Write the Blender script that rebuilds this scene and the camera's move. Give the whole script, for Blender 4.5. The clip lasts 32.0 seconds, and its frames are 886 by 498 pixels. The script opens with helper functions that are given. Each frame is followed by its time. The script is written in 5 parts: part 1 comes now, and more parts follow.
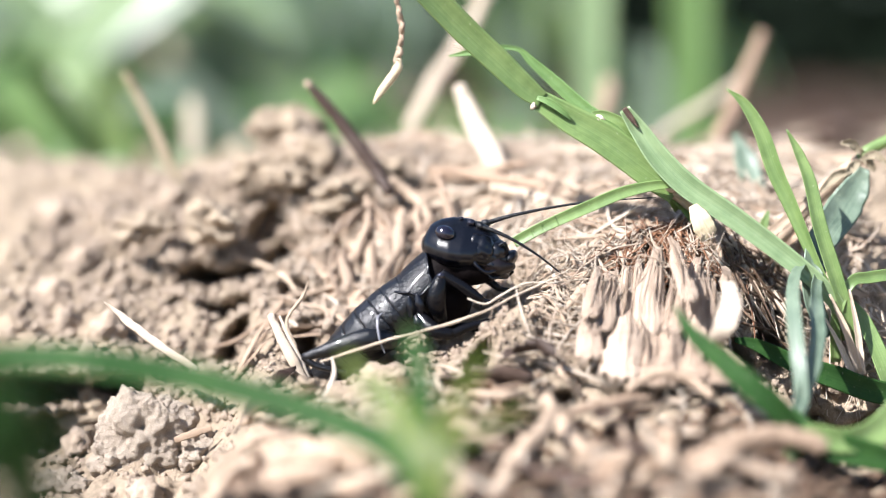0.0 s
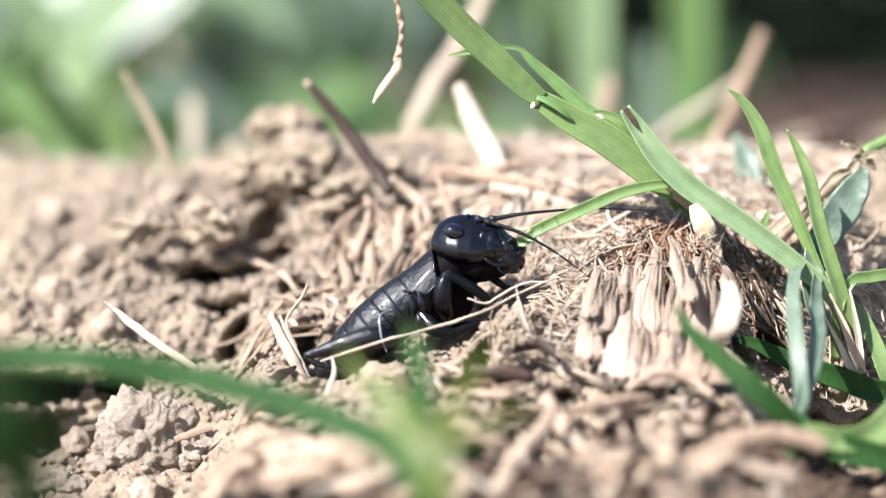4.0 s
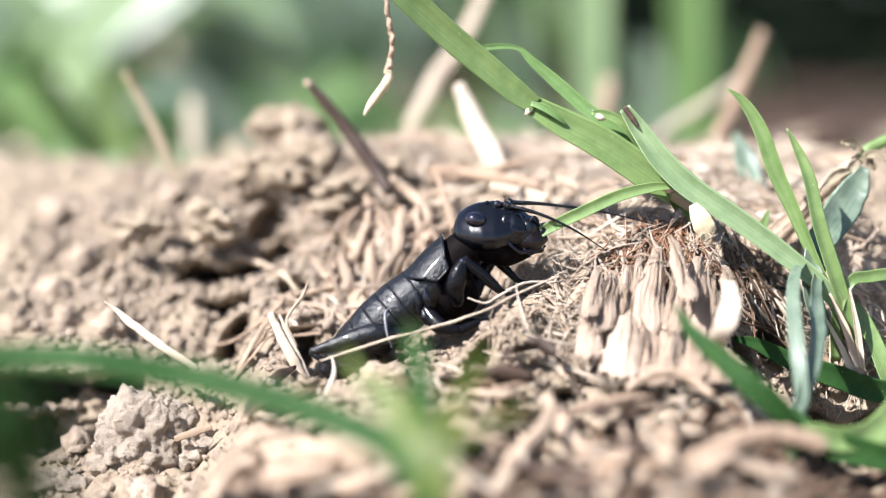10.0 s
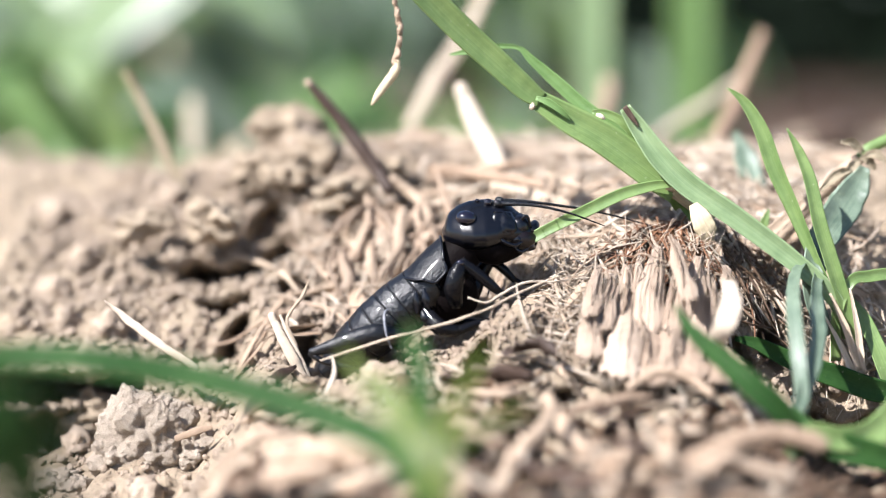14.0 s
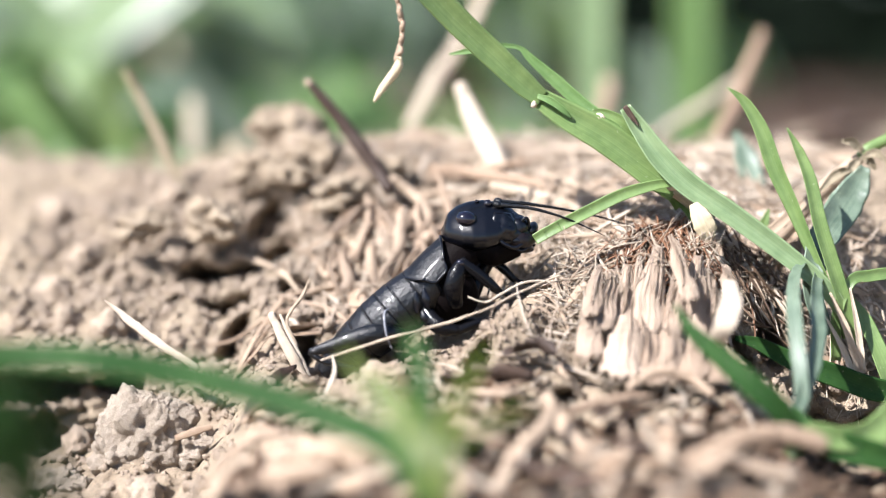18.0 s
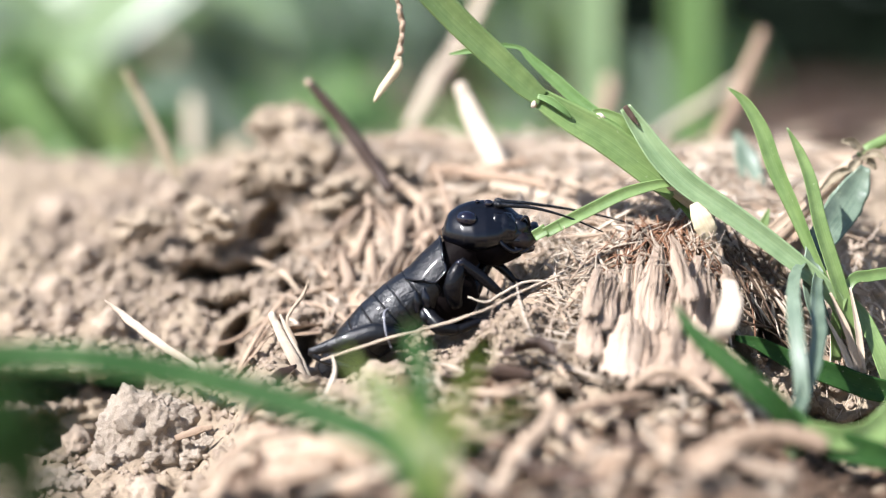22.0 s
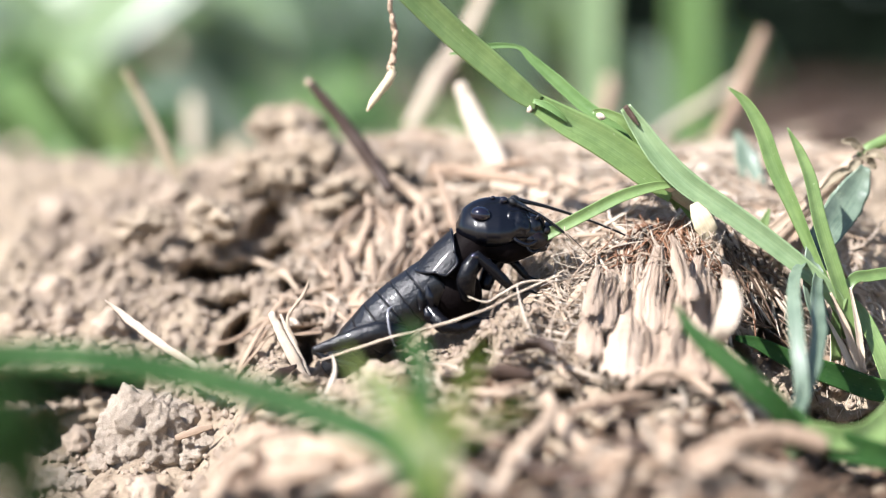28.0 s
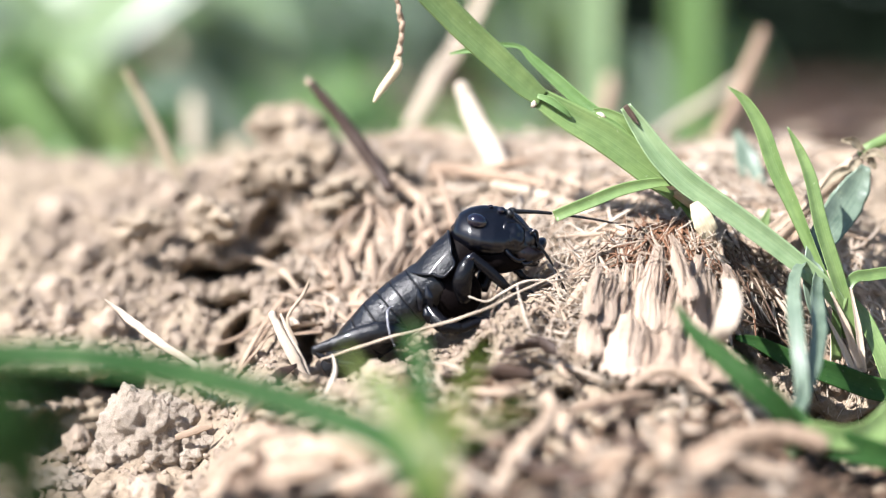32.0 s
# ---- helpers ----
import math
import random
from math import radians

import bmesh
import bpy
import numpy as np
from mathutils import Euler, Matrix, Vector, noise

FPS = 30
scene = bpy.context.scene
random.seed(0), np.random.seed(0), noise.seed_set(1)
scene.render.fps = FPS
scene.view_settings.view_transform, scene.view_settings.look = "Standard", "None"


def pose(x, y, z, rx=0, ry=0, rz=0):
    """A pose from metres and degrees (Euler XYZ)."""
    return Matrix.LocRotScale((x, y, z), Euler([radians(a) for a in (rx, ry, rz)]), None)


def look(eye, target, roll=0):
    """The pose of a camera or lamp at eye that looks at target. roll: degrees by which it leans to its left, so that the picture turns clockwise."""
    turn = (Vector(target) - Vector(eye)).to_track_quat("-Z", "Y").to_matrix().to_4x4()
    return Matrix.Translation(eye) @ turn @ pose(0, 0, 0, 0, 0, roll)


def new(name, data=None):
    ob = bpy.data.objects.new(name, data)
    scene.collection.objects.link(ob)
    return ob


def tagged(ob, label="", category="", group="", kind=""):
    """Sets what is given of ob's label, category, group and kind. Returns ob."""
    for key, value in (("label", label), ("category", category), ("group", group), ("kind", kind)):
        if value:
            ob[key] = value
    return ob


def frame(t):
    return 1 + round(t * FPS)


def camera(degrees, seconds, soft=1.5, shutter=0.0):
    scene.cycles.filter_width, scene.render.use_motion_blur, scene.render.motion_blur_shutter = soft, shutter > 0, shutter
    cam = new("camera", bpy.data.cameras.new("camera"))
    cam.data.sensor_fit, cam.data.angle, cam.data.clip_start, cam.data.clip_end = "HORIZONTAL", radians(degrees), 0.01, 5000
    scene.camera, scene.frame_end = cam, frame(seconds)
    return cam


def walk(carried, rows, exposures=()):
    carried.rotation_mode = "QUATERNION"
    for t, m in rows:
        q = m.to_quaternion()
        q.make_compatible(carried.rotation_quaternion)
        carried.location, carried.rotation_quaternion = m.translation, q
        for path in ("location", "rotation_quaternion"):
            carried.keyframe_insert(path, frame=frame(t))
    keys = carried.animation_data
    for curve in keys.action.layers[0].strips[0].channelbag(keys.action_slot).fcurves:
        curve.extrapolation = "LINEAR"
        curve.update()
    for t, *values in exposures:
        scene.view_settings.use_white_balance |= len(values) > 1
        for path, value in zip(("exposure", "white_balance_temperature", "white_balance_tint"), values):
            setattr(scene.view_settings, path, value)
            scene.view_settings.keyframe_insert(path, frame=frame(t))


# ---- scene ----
# A black field cricket gnawing a grass blade on a bank of dry crumbly soil. Sizes below are in millimetres.
MM = 0.001
SECONDS = 32.0
cam = camera(28, SECONDS, soft=1.1, shutter=0.5)
cam.data.dof.use_dof = True
cam.data.dof.focus_distance = 0.1435
cam.data.dof.aperture_fstop = 10.5
EYE = Vector((0, -143.21, 15.05)) * MM
walk(cam, [
    (0, pose(*EYE, 84.028, 0, 0.000)),
    (3, pose(*EYE, 84.013, 0, 0.000)),
    (9, pose(*EYE, 84.000, 0, 0.000)),
    (14, pose(*EYE, 83.987, 0, 0.009)),
    (20, pose(*EYE, 83.972, 0, 0.015)),
    (26, pose(*EYE, 83.971, 0, 0.021)),
    (32, pose(*EYE, 83.950, 0, 0.028)),
], exposures=[(0, 1.63, 5960, 13), (8, 1.63, 5960, 13), (10, 1.61, 5960, 13), (13, 1.55, 5960, 13), (17, 1.51, 5960, 13), (22, 1.48, 5960, 13), (24.5, 1.50, 5960, 13), (28, 1.55, 5960, 13), (31, 1.60, 5960, 13), (SECONDS, 1.63, 5960, 13)])

# ---- light ----
SUN_ELEVATION, SUN_AZIMUTH = radians(45), radians(233)   # azimuth clockwise from north (+y)
world = bpy.data.worlds.new("sky")
scene.world = world
world.use_nodes = True
wn = world.node_tree.nodes
sky = wn.new("ShaderNodeTexSky")
sky.sky_type, sky.sun_disc = "NISHITA", False
sky.sun_elevation, sky.sun_rotation = SUN_ELEVATION, SUN_AZIMUTH
world.node_tree.links.new(sky.outputs[0], wn["Background"].inputs[0])
wn["Background"].inputs[1].default_value = 0.062
sun = new("sun", bpy.data.lights.new("sun", "SUN"))
sun.data.energy, sun.data.angle, sun.data.color = 4.85, radians(0.53), (1.0, 0.94, 0.86)
to_sun = Vector((math.sin(SUN_AZIMUTH) * math.cos(SUN_ELEVATION), math.cos(SUN_AZIMUTH) * math.cos(SUN_ELEVATION), math.sin(SUN_ELEVATION)))
sun.matrix_world = look(to_sun * 3, (0, 0, 0))


# ---- materials ----
class Nodes:
    """A small writer of node materials."""

    def __init__(self, name):
        self.m = bpy.data.materials.new(name)
        self.m.use_nodes = True
        self.t = self.m.node_tree
        self.p = self.t.nodes["Principled BSDF"]
        self.out = self.t.nodes["Material Output"]

    def add(self, kind, **inputs):
        n = self.t.nodes.new("ShaderNode" + kind)
        for k, v in inputs.items():
            self.put(n.inputs[k.replace("_", " ")], v)
        return n

    def put(self, socket, v):
        if isinstance(v, bpy.types.NodeSocket):
            self.t.links.new(v, socket)
        else:
            socket.default_value = v

    def where(self, scale):
        """Object space in millimetres, times scale."""
        co = self.add("TexCoord")
        mp = self.add("Mapping", Vector=co.outputs["Object"])
        mp.inputs["Scale"].default_value = tuple(1000 * s for s in scale)
        return mp.outputs[0]

    def along(self, scale):
        co = self.add("TexCoord")
        mp = self.add("Mapping", Vector=co.outputs["UV"])
        mp.inputs["Scale"].default_value = scale
        return mp.outputs[0]

    def noise(self, vector, scale=1.0, detail=4, rough=0.6):
        return self.add("TexNoise", Vector=vector, Scale=scale, Detail=detail, Roughness=rough).outputs["Fac"]

    def ramp(self, fac, *stops):
        n = self.add("ValToRGB", Fac=fac)
        e = n.color_ramp.elements
        while len(e) < len(stops):
            e.new(0.5)
        for el, (at, c) in zip(e, stops):
            el.position, el.color = at, (*c, 1)
        return n.outputs[0]

    def mix(self, fac, a, b, how="MIX"):
        n = self.t.nodes.new("ShaderNodeMix")
        n.data_type, n.blend_type = "RGBA", how
        self.put(n.inputs["Factor"], fac)
        for s, v in ((n.inputs[6], a), (n.inputs[7], b)):
            self.put(s, (*v, 1) if isinstance(v, tuple) else v)
        return n.outputs[2]

    def math(self, how, a, b):
        n = self.t.nodes.new("ShaderNodeMath")
        n.operation = how
        self.put(n.inputs[0], a)
        self.put(n.inputs[1], b)
        return n.outputs[0]

    def bump(self, height, mm, strength=1.0):
        n = self.add("Bump", Height=height, Strength=strength)
        n.inputs["Distance"].default_value = mm * MM
        self.t.links.new(n.outputs[0], self.p.inputs["Normal"])

    def finish(self, rough=0.7, **more):
        self.put(self.p.inputs["Roughness"], rough)
        for k, v in more.items():
            self.put(self.p.inputs[k.replace("_", " ")], v)
        return self.m

    def leafy(self, colour, amount):
        """Lets part of the light through, as a leaf does."""
        tr = self.add("BsdfTranslucent", Color=colour)
        mx = self.add("MixShader", Fac=amount)
        self.t.links.new(self.p.outputs[0], mx.inputs[1])
        self.t.links.new(tr.outputs[0], mx.inputs[2])
        self.t.links.new(mx.outputs[0], self.out.inputs[0])


def soil_material(name, dark, light, grain=1.0):
    n = Nodes(name)
    w = n.where((1, 1, 1))
    big, mid, fine = n.noise(w, 0.12 * grain, 3), n.noise(w, 0.7 * grain, 5, 0.7), n.noise(w, 4.0 * grain, 4, 0.7)
    v = n.math("ADD", n.math("MULTIPLY", big, 0.4), n.math("MULTIPLY", mid, 0.6))
    c = n.ramp(v, (0.36, dark), (0.5, tuple(0.5 * (a + b) for a, b in zip(dark, light))), (0.66, light))
    c = n.mix(0.35, c, n.ramp(fine, (0.35, tuple(0.45 * a for a in light)), (0.7, tuple(min(1, 1.15 * a) for a in light))))
    rnd = n.add("ObjectInfo").outputs["Random"]
    c = n.mix(n.math("MULTIPLY", rnd, 0.3), c, tuple(0.6 * a for a in light))
    n.bump(n.math("ADD", mid, n.math("MULTIPLY", fine, 0.5)), 0.7, 0.9)
    return n.finish(0.92, Base_Color=c, Specular_IOR_Level=0.25)


def straw_material(name, pale, brown, island=False, stripes=14, depth=0.12):
    n = Nodes(name)
    rnd = n.add("NewGeometry").outputs["Random Per Island"] if island else n.add("ObjectInfo").outputs["Random"]
    stripe = n.noise(n.along((stripes, 0.5, 1)), 1.0, 4, 0.65)
    blot = n.noise(n.where((1, 1, 1)), 0.45, 4, 0.6)
    c = n.mix(rnd, pale, brown)
    c = n.mix(n.math("MULTIPLY", stripe, 0.75), c, tuple(0.5 * b for b in brown))
    c = n.mix(n.ramp(blot, (0.55, (0, 0, 0)), (0.75, (0.6, 0.6, 0.6))), c, tuple(0.55 * b for b in brown))
    n.bump(stripe, depth, 0.8)
    n.leafy(c, 0.12)
    return n.finish(0.55, Base_Color=c, Specular_IOR_Level=0.35)


def grass_material(name, dark, light, amount=0.32, rough=0.42, veins=16.0, gloss=0.45):
    n = Nodes(name)
    uv = n.along((1, 1, 1))
    sep = n.add("SeparateXYZ", Vector=uv)
    x = n.math("ABSOLUTE", n.math("SUBTRACT", sep.outputs[0], 0.5), 0.0)
    vein = n.math("SINE", n.math("MULTIPLY", sep.outputs[0], veins * 6.2832), 0.0)
    streak = n.noise(n.along((22, 0.35, 1)), 1.0, 3, 0.6)
    blot = n.noise(n.where((1, 1, 1)), 0.3, 4, 0.6)
    c = n.mix(n.ramp(n.math("ADD", n.math("MULTIPLY", streak, 0.45), n.math("MULTIPLY", blot, 0.55)), (0.32, (0, 0, 0)), (0.68, (1, 1, 1))), dark, light)
    c = n.mix(n.ramp(x, (0.0, (0.07, 0.07, 0.07)), (0.05, (0, 0, 0))), c, tuple(min(1, 1.5 * a) for a in light))
    c = n.mix(n.math("MULTIPLY", n.math("ADD", vein, 1.0), 0.045), c, tuple(min(1, 1.35 * a) for a in light))
    speck = n.noise(n.where((1, 1, 1)), 5.5, 2, 0.5)
    c = n.mix(n.ramp(speck, (0.7, (0, 0, 0)), (0.76, (0.6, 0.6, 0.6))), c, (0.5, 0.53, 0.36))
    worn = n.noise(n.where((1, 1, 1)), 0.9, 5, 0.7)
    c = n.mix(n.ramp(worn, (0.48, (0, 0, 0)), (0.75, (0.5, 0.5, 0.5))), c, tuple(0.7 * a for a in dark))
    c = n.mix(n.ramp(x, (0.4, (0, 0, 0)), (0.5, (0.35, 0.35, 0.35))), c, tuple(min(1, 1.4 * a) for a in light))
    n.bump(n.math("ADD", n.math("MULTIPLY", vein, 0.35), n.math("ADD", streak, blot)), 0.04, 0.2)
    n.leafy(n.mix(0.5, c, tuple(min(1, 1.3 * a) for a in light)), amount)
    return n.finish(rough, Base_Color=c, Specular_IOR_Level=gloss)


def chitin_material(name, colour, rough, grain, depth, coat=0.5, gloss=0.38):
    n = Nodes(name)
    g = n.noise(n.where((1, 1, 1)), grain, 5, 0.65)
    wide = n.noise(n.where((1, 1, 1)), 0.5, 3)
    c = n.mix(wide, colour, tuple(2.2 * a for a in colour))
    n.bump(g, depth, 0.8)
    r = n.math("ADD", rough, n.math("MULTIPLY", g, 0.1))
    return n.finish(r, Base_Color=c, Specular_IOR_Level=gloss, Coat_Weight=coat, Coat_Roughness=0.08)


SOIL = soil_material("dry_soil", (0.145, 0.102, 0.066), (0.465, 0.375, 0.272))
CLOD = soil_material("soil_clod", (0.22, 0.155, 0.11), (0.53, 0.43, 0.33), 1.3)
STONE = soil_material("grey_clay", (0.27, 0.215, 0.165), (0.55, 0.465, 0.37), 2.2)
STRAW = straw_material("dry_straw", (0.68, 0.56, 0.42), (0.4, 0.275, 0.185))
LITTER = straw_material("fine_litter", (0.84, 0.75, 0.62), (0.5, 0.37, 0.26), True)
PALE = straw_material("pale_straw", (0.8, 0.7, 0.57), (0.66, 0.53, 0.39))
BARK = straw_material("root_bark", (0.7, 0.56, 0.435), (0.48, 0.355, 0.26), stripes=30, depth=0.3)
ROOT = straw_material("dull_root", (0.6, 0.47, 0.345), (0.36, 0.25, 0.17))
# brown root, its colour darkened further for the shade of the burrow recess
SHADED_BROWN_ROOT = straw_material("shaded_brown_root", (0.38, 0.285, 0.205), (0.21, 0.145, 0.098))
BROWN = straw_material("brown_stick", (0.12, 0.075, 0.05), (0.06, 0.038, 0.028))
DEAD = straw_material("dead_leaf", (0.2, 0.135, 0.095), (0.11, 0.075, 0.055), True)
RUST = straw_material("rusty_fibre", (0.42, 0.2, 0.1), (0.2, 0.1, 0.055), True)
GRASS = grass_material("grass_green", (0.09, 0.165, 0.046), (0.26, 0.36, 0.13), gloss=0.6, rough=0.34)
GRASS_PALE = grass_material("grass_pale", (0.14, 0.225, 0.1), (0.32, 0.42, 0.225), gloss=0.55, rough=0.36)
GRASS_FAR = grass_material("grass_behind", (0.085, 0.17, 0.045), (0.2, 0.315, 0.11))
HUMUS = straw_material("brown_humus", (0.24, 0.155, 0.095), (0.1, 0.062, 0.04), True)
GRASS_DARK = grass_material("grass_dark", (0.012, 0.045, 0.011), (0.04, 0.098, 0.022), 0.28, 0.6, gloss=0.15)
GRASS_LIME = grass_material("grass_lime", (0.07, 0.11, 0.012), (0.15, 0.195, 0.032), 0.36)
GRASS_BLUE = grass_material("grass_bluish", (0.06, 0.1, 0.068), (0.2, 0.255, 0.185), 0.2, 0.42)
SEED = straw_material("seed_skin", (0.8, 0.72, 0.52), (0.66, 0.53, 0.32))
HUSK = straw_material("withered_leaf", (0.48, 0.44, 0.33), (0.3, 0.24, 0.15))
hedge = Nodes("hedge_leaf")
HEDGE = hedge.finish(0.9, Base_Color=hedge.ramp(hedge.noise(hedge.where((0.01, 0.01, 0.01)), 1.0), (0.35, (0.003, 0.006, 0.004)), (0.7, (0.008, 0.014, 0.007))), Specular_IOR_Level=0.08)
SHELL = chitin_material("black_shell", (0.0014, 0.0016, 0.0027), 0.24, 6.0, 0.012, 0.6, 0.18)
PLATE = chitin_material("dull_black_plate", (0.0012, 0.0014, 0.002), 0.3, 3.0, 0.14, 0.15, 0.34)
BELLY = chitin_material("wrinkled_black_belly", (0.001, 0.0012, 0.0018), 0.32, 1.5, 0.22, 0.3, 0.42)
SOFT = chitin_material("black_membrane", (0.003, 0.0022, 0.0022), 0.5, 3.5, 0.06, 0.0, 0.03)
LEG = chitin_material("black_leg", (0.0024, 0.0024, 0.003), 0.2, 4.0, 0.06, 0.3, 0.08)
EYE_SHELL = chitin_material("glossy_eye", (0.003, 0.0026, 0.006), 0.07, 6.0, 0.006, 0.8)
REDDISH = chitin_material("dark_red_mouthpart", (0.003, 0.0014, 0.0013), 0.3, 2.0, 0.04, 0.15)
GLASSY = chitin_material("pale_highlight", (0.12, 0.12, 0.13), 0.08, 5.0, 0.02, 1.0)


# ---- mesh tools ----
class Geo:
    """Points in millimetres, faces and a texture place for each point."""

    def __init__(self):
        self.v, self.f, self.uv = [], [], []

    def mesh(self, name, origin=(0, 0, 0)):
        me = bpy.data.meshes.new(name)
        o = Vector(origin)
        me.from_pydata([(Vector(p) - o) * MM for p in self.v], [], self.f)
        layer = me.uv_layers.new(name="uv")
        flat = np.array(self.uv, dtype=np.float32)
        idx = np.empty(len(me.loops), dtype=np.int32)
        me.loops.foreach_get("vertex_index", idx)
        layer.data.foreach_set("uv", flat[idx].ravel())
        me.shade_smooth()
        return me


def curve(points, n=16):
    """A smooth line through the points."""
    pts = [Vector(p) for p in points]
    if len(pts) == 2:
        return [pts[0].lerp(pts[1], i / n) for i in range(n + 1)]
    ext = [2 * pts[0] - pts[1]] + pts + [2 * pts[-1] - pts[-2]]
    out = []
    for i in range(n + 1):
        s = i / n * (len(pts) - 1)
        k = min(int(s), len(pts) - 2)
        u = s - k
        a, b, c, d = ext[k:k + 4]
        out.append(0.5 * (2 * b + (c - a) * u + (2 * a - 5 * b + 4 * c - d) * u * u + (3 * b - a - 3 * c + d) * u ** 3))
    return out


def spread(values, n):
    """Values evenly along a line, read at n + 1 places."""
    return np.interp(np.linspace(0, 1, n + 1), np.linspace(0, 1, len(values)), values)


def tangents(pts):
    return [(pts[min(i + 1, len(pts) - 1)] - pts[max(i - 1, 0)]).normalized() for i in range(len(pts))]


def tube(g, points, radii, n=16, sides=8, flat=1.0, face=(0, -1, 0), rough=0.0, seed=0):
    """A tapered, closed tube; flat squeezes it along the face direction."""
    pts, rad = curve(points, n), spread(radii, n)
    base = len(g.v)
    for i, (p, t, r) in enumerate(zip(pts, tangents(pts), rad)):
        f = Vector(face)
        s = t.cross(f)
        if s.length < 1e-4:
            s = t.orthogonal()
        s.normalize()
        f = s.cross(t).normalized()
        for k in range(sides):
            a = 2 * math.pi * k / sides
            q = r
            if rough:
                q *= 1 + rough * noise.noise(Vector((i * 0.7 + seed, k * 1.3, seed * 2.1)))
            g.v.append(p + s * math.cos(a) * q + f * math.sin(a) * q * flat)
            g.uv.append((abs(2 * k / sides - 1), i / n))
    for i in range(n):
        for k in range(sides):
            a, b = base + i * sides + k, base + i * sides + (k + 1) % sides
            g.f.append((a, b, b + sides, a + sides))
    for end, order in ((0, 1), (n, -1)):
        c = len(g.v)
        t = tangents(pts)[end]
        g.v.append(pts[end] + t * (rad[end] * 0.35 * (-1 if end == 0 else 1)))
        g.uv.append((0.5, end / n))
        for k in range(sides):
            a, b = base + end * sides + k, base + end * sides + (k + 1) % sides
            g.f.append((b, a, c) if order == 1 else (a, b, c))
    return g


def blade(g, points, widths, face=(0, -1, 0.25), fold=0.22, thick=0.16, n=28, twist=(0, 0), wave=0.0, seed=0):
    """A leaf blade: creased along the middle, thin at the edges, with two sides."""
    pts, wid, tw = curve(points, n), spread(widths, n), spread(twist, n)
    base = len(g.v)
    row = (-1.0, -0.8, -0.45, 0.0, 0.45, 0.8, 1.0, 0.7, 0.0, -0.7)
    for i, (p, t) in enumerate(zip(pts, tangents(pts))):
        f = Vector(face)
        s = t.cross(f).normalized()
        f = s.cross(t).normalized()
        q = Matrix.Rotation(radians(tw[i]), 3, t)
        s, f = q @ s, q @ f
        h = wid[i] / 2
        for k, x in enumerate(row):
            under = k > 6
            up = fold * h * abs(x) ** 1.3 - (thick * (1 - 0.55 * abs(x)) if under else 0)
            if wave:
                up += wave * h * abs(x) * noise.noise(Vector((i * 0.45, 3.1 * (x > 0), seed)))
            g.v.append(p + s * x * h + f * up)
            g.uv.append((0.5 + 0.5 * x, i / n))
    m = len(row)
    for i in range(n):
        for k in range(m):
            a, b = base + i * m + k, base + i * m + (k + 1) % m
            g.f.append((b, a, a + m, b + m))
    g.f.append(tuple(base + k for k in range(m)))
    g.f.append(tuple(base + n * m + k for k in reversed(range(m))))
    return g


def ball(g, centre, r, turn=0.0, rings=14, sides=22, lump=0.0, seed=0):
    """An ellipsoid with half-axes r, turned in the x-z plane by degrees; lump makes it uneven."""
    base, c = len(g.v), Vector(centre)
    q = Matrix.Rotation(radians(turn), 3, "Y")
    for i in range(rings + 1):
        th = math.pi * i / rings
        for k in range(sides):
            ph = 2 * math.pi * k / sides
            d = Vector((math.sin(th) * math.cos(ph), math.sin(th) * math.sin(ph), math.cos(th)))
            m = 1 + (lump * noise.noise(d * 2.2 + Vector((seed * 7.3, seed, 0))) if lump else 0)
            g.v.append(c + q @ Vector((d.x * r[0], d.y * r[1], d.z * r[2])) * m)
            g.uv.append((k / sides, i / rings))
    for i in range(rings):
        for k in range(sides):
            a, b = base + i * sides + k, base + i * sides + (k + 1) % sides
            g.f.append((a, a + sides, b + sides, b))
    return g


PIVOT = {}


def thing(name, label, category, group="", geo=None, material=None, at=(0, 0, 0), kind=""):
    ob = new(name, geo.mesh(name, at) if geo else None)
    if geo:
        ob.data.materials.append(material)
    ob.location = Vector(at) * MM
    PIVOT[ob] = Vector(at)
    return tagged(ob, label, category, group, kind)


def part(name, geo, material, parent, label="", at=None):
    at = PIVOT[parent] if at is None else Vector(at)
    ob = new(name, geo.mesh(name, at))
    ob.data.materials.append(material)
    ob.parent = parent
    ob.location = (at - PIVOT[parent]) * MM
    PIVOT[ob] = at
    return tagged(ob, label) if label else ob


# ---- ground ----
YS = (-60, -28, -12, -4, 2, 8, 16, 26, 36, 55, 110)
STATIONS = (
    (-34, (-21, -20, -20, -19.5, -17, -10.8, -5, 0.3, 3.0, 4.6, -6)),
    (-21, (-20, -19.5, -19, -18, -15.5, -10.3, -4, 2.0, 4.6, 5.6, -6)),
    (-13, (-18, -14, -12.3, -9.6, -8.2, -6.3, -1.5, 4.2, 7.0, 6.4, -8)),
    (-2, (-17, -13, -10.1, -8.2, -8.6, -5, 1, 5.6, 7.4, 4, -8)),
    (10, (-17, -13.6, -9.6, -5.6, -2.2, 0.8, 3.3, 5.8, 7, 4, -8)),
    (19, (-17, -13.4, -9.9, -6.8, 0.4, 2.6, 4.4, 6, 6.6, 4, -8)),
    (32, (-18, -16.5, -15, -13, -7, -0.4, 3.2, 5.8, 6.4, 4, -8)),
)
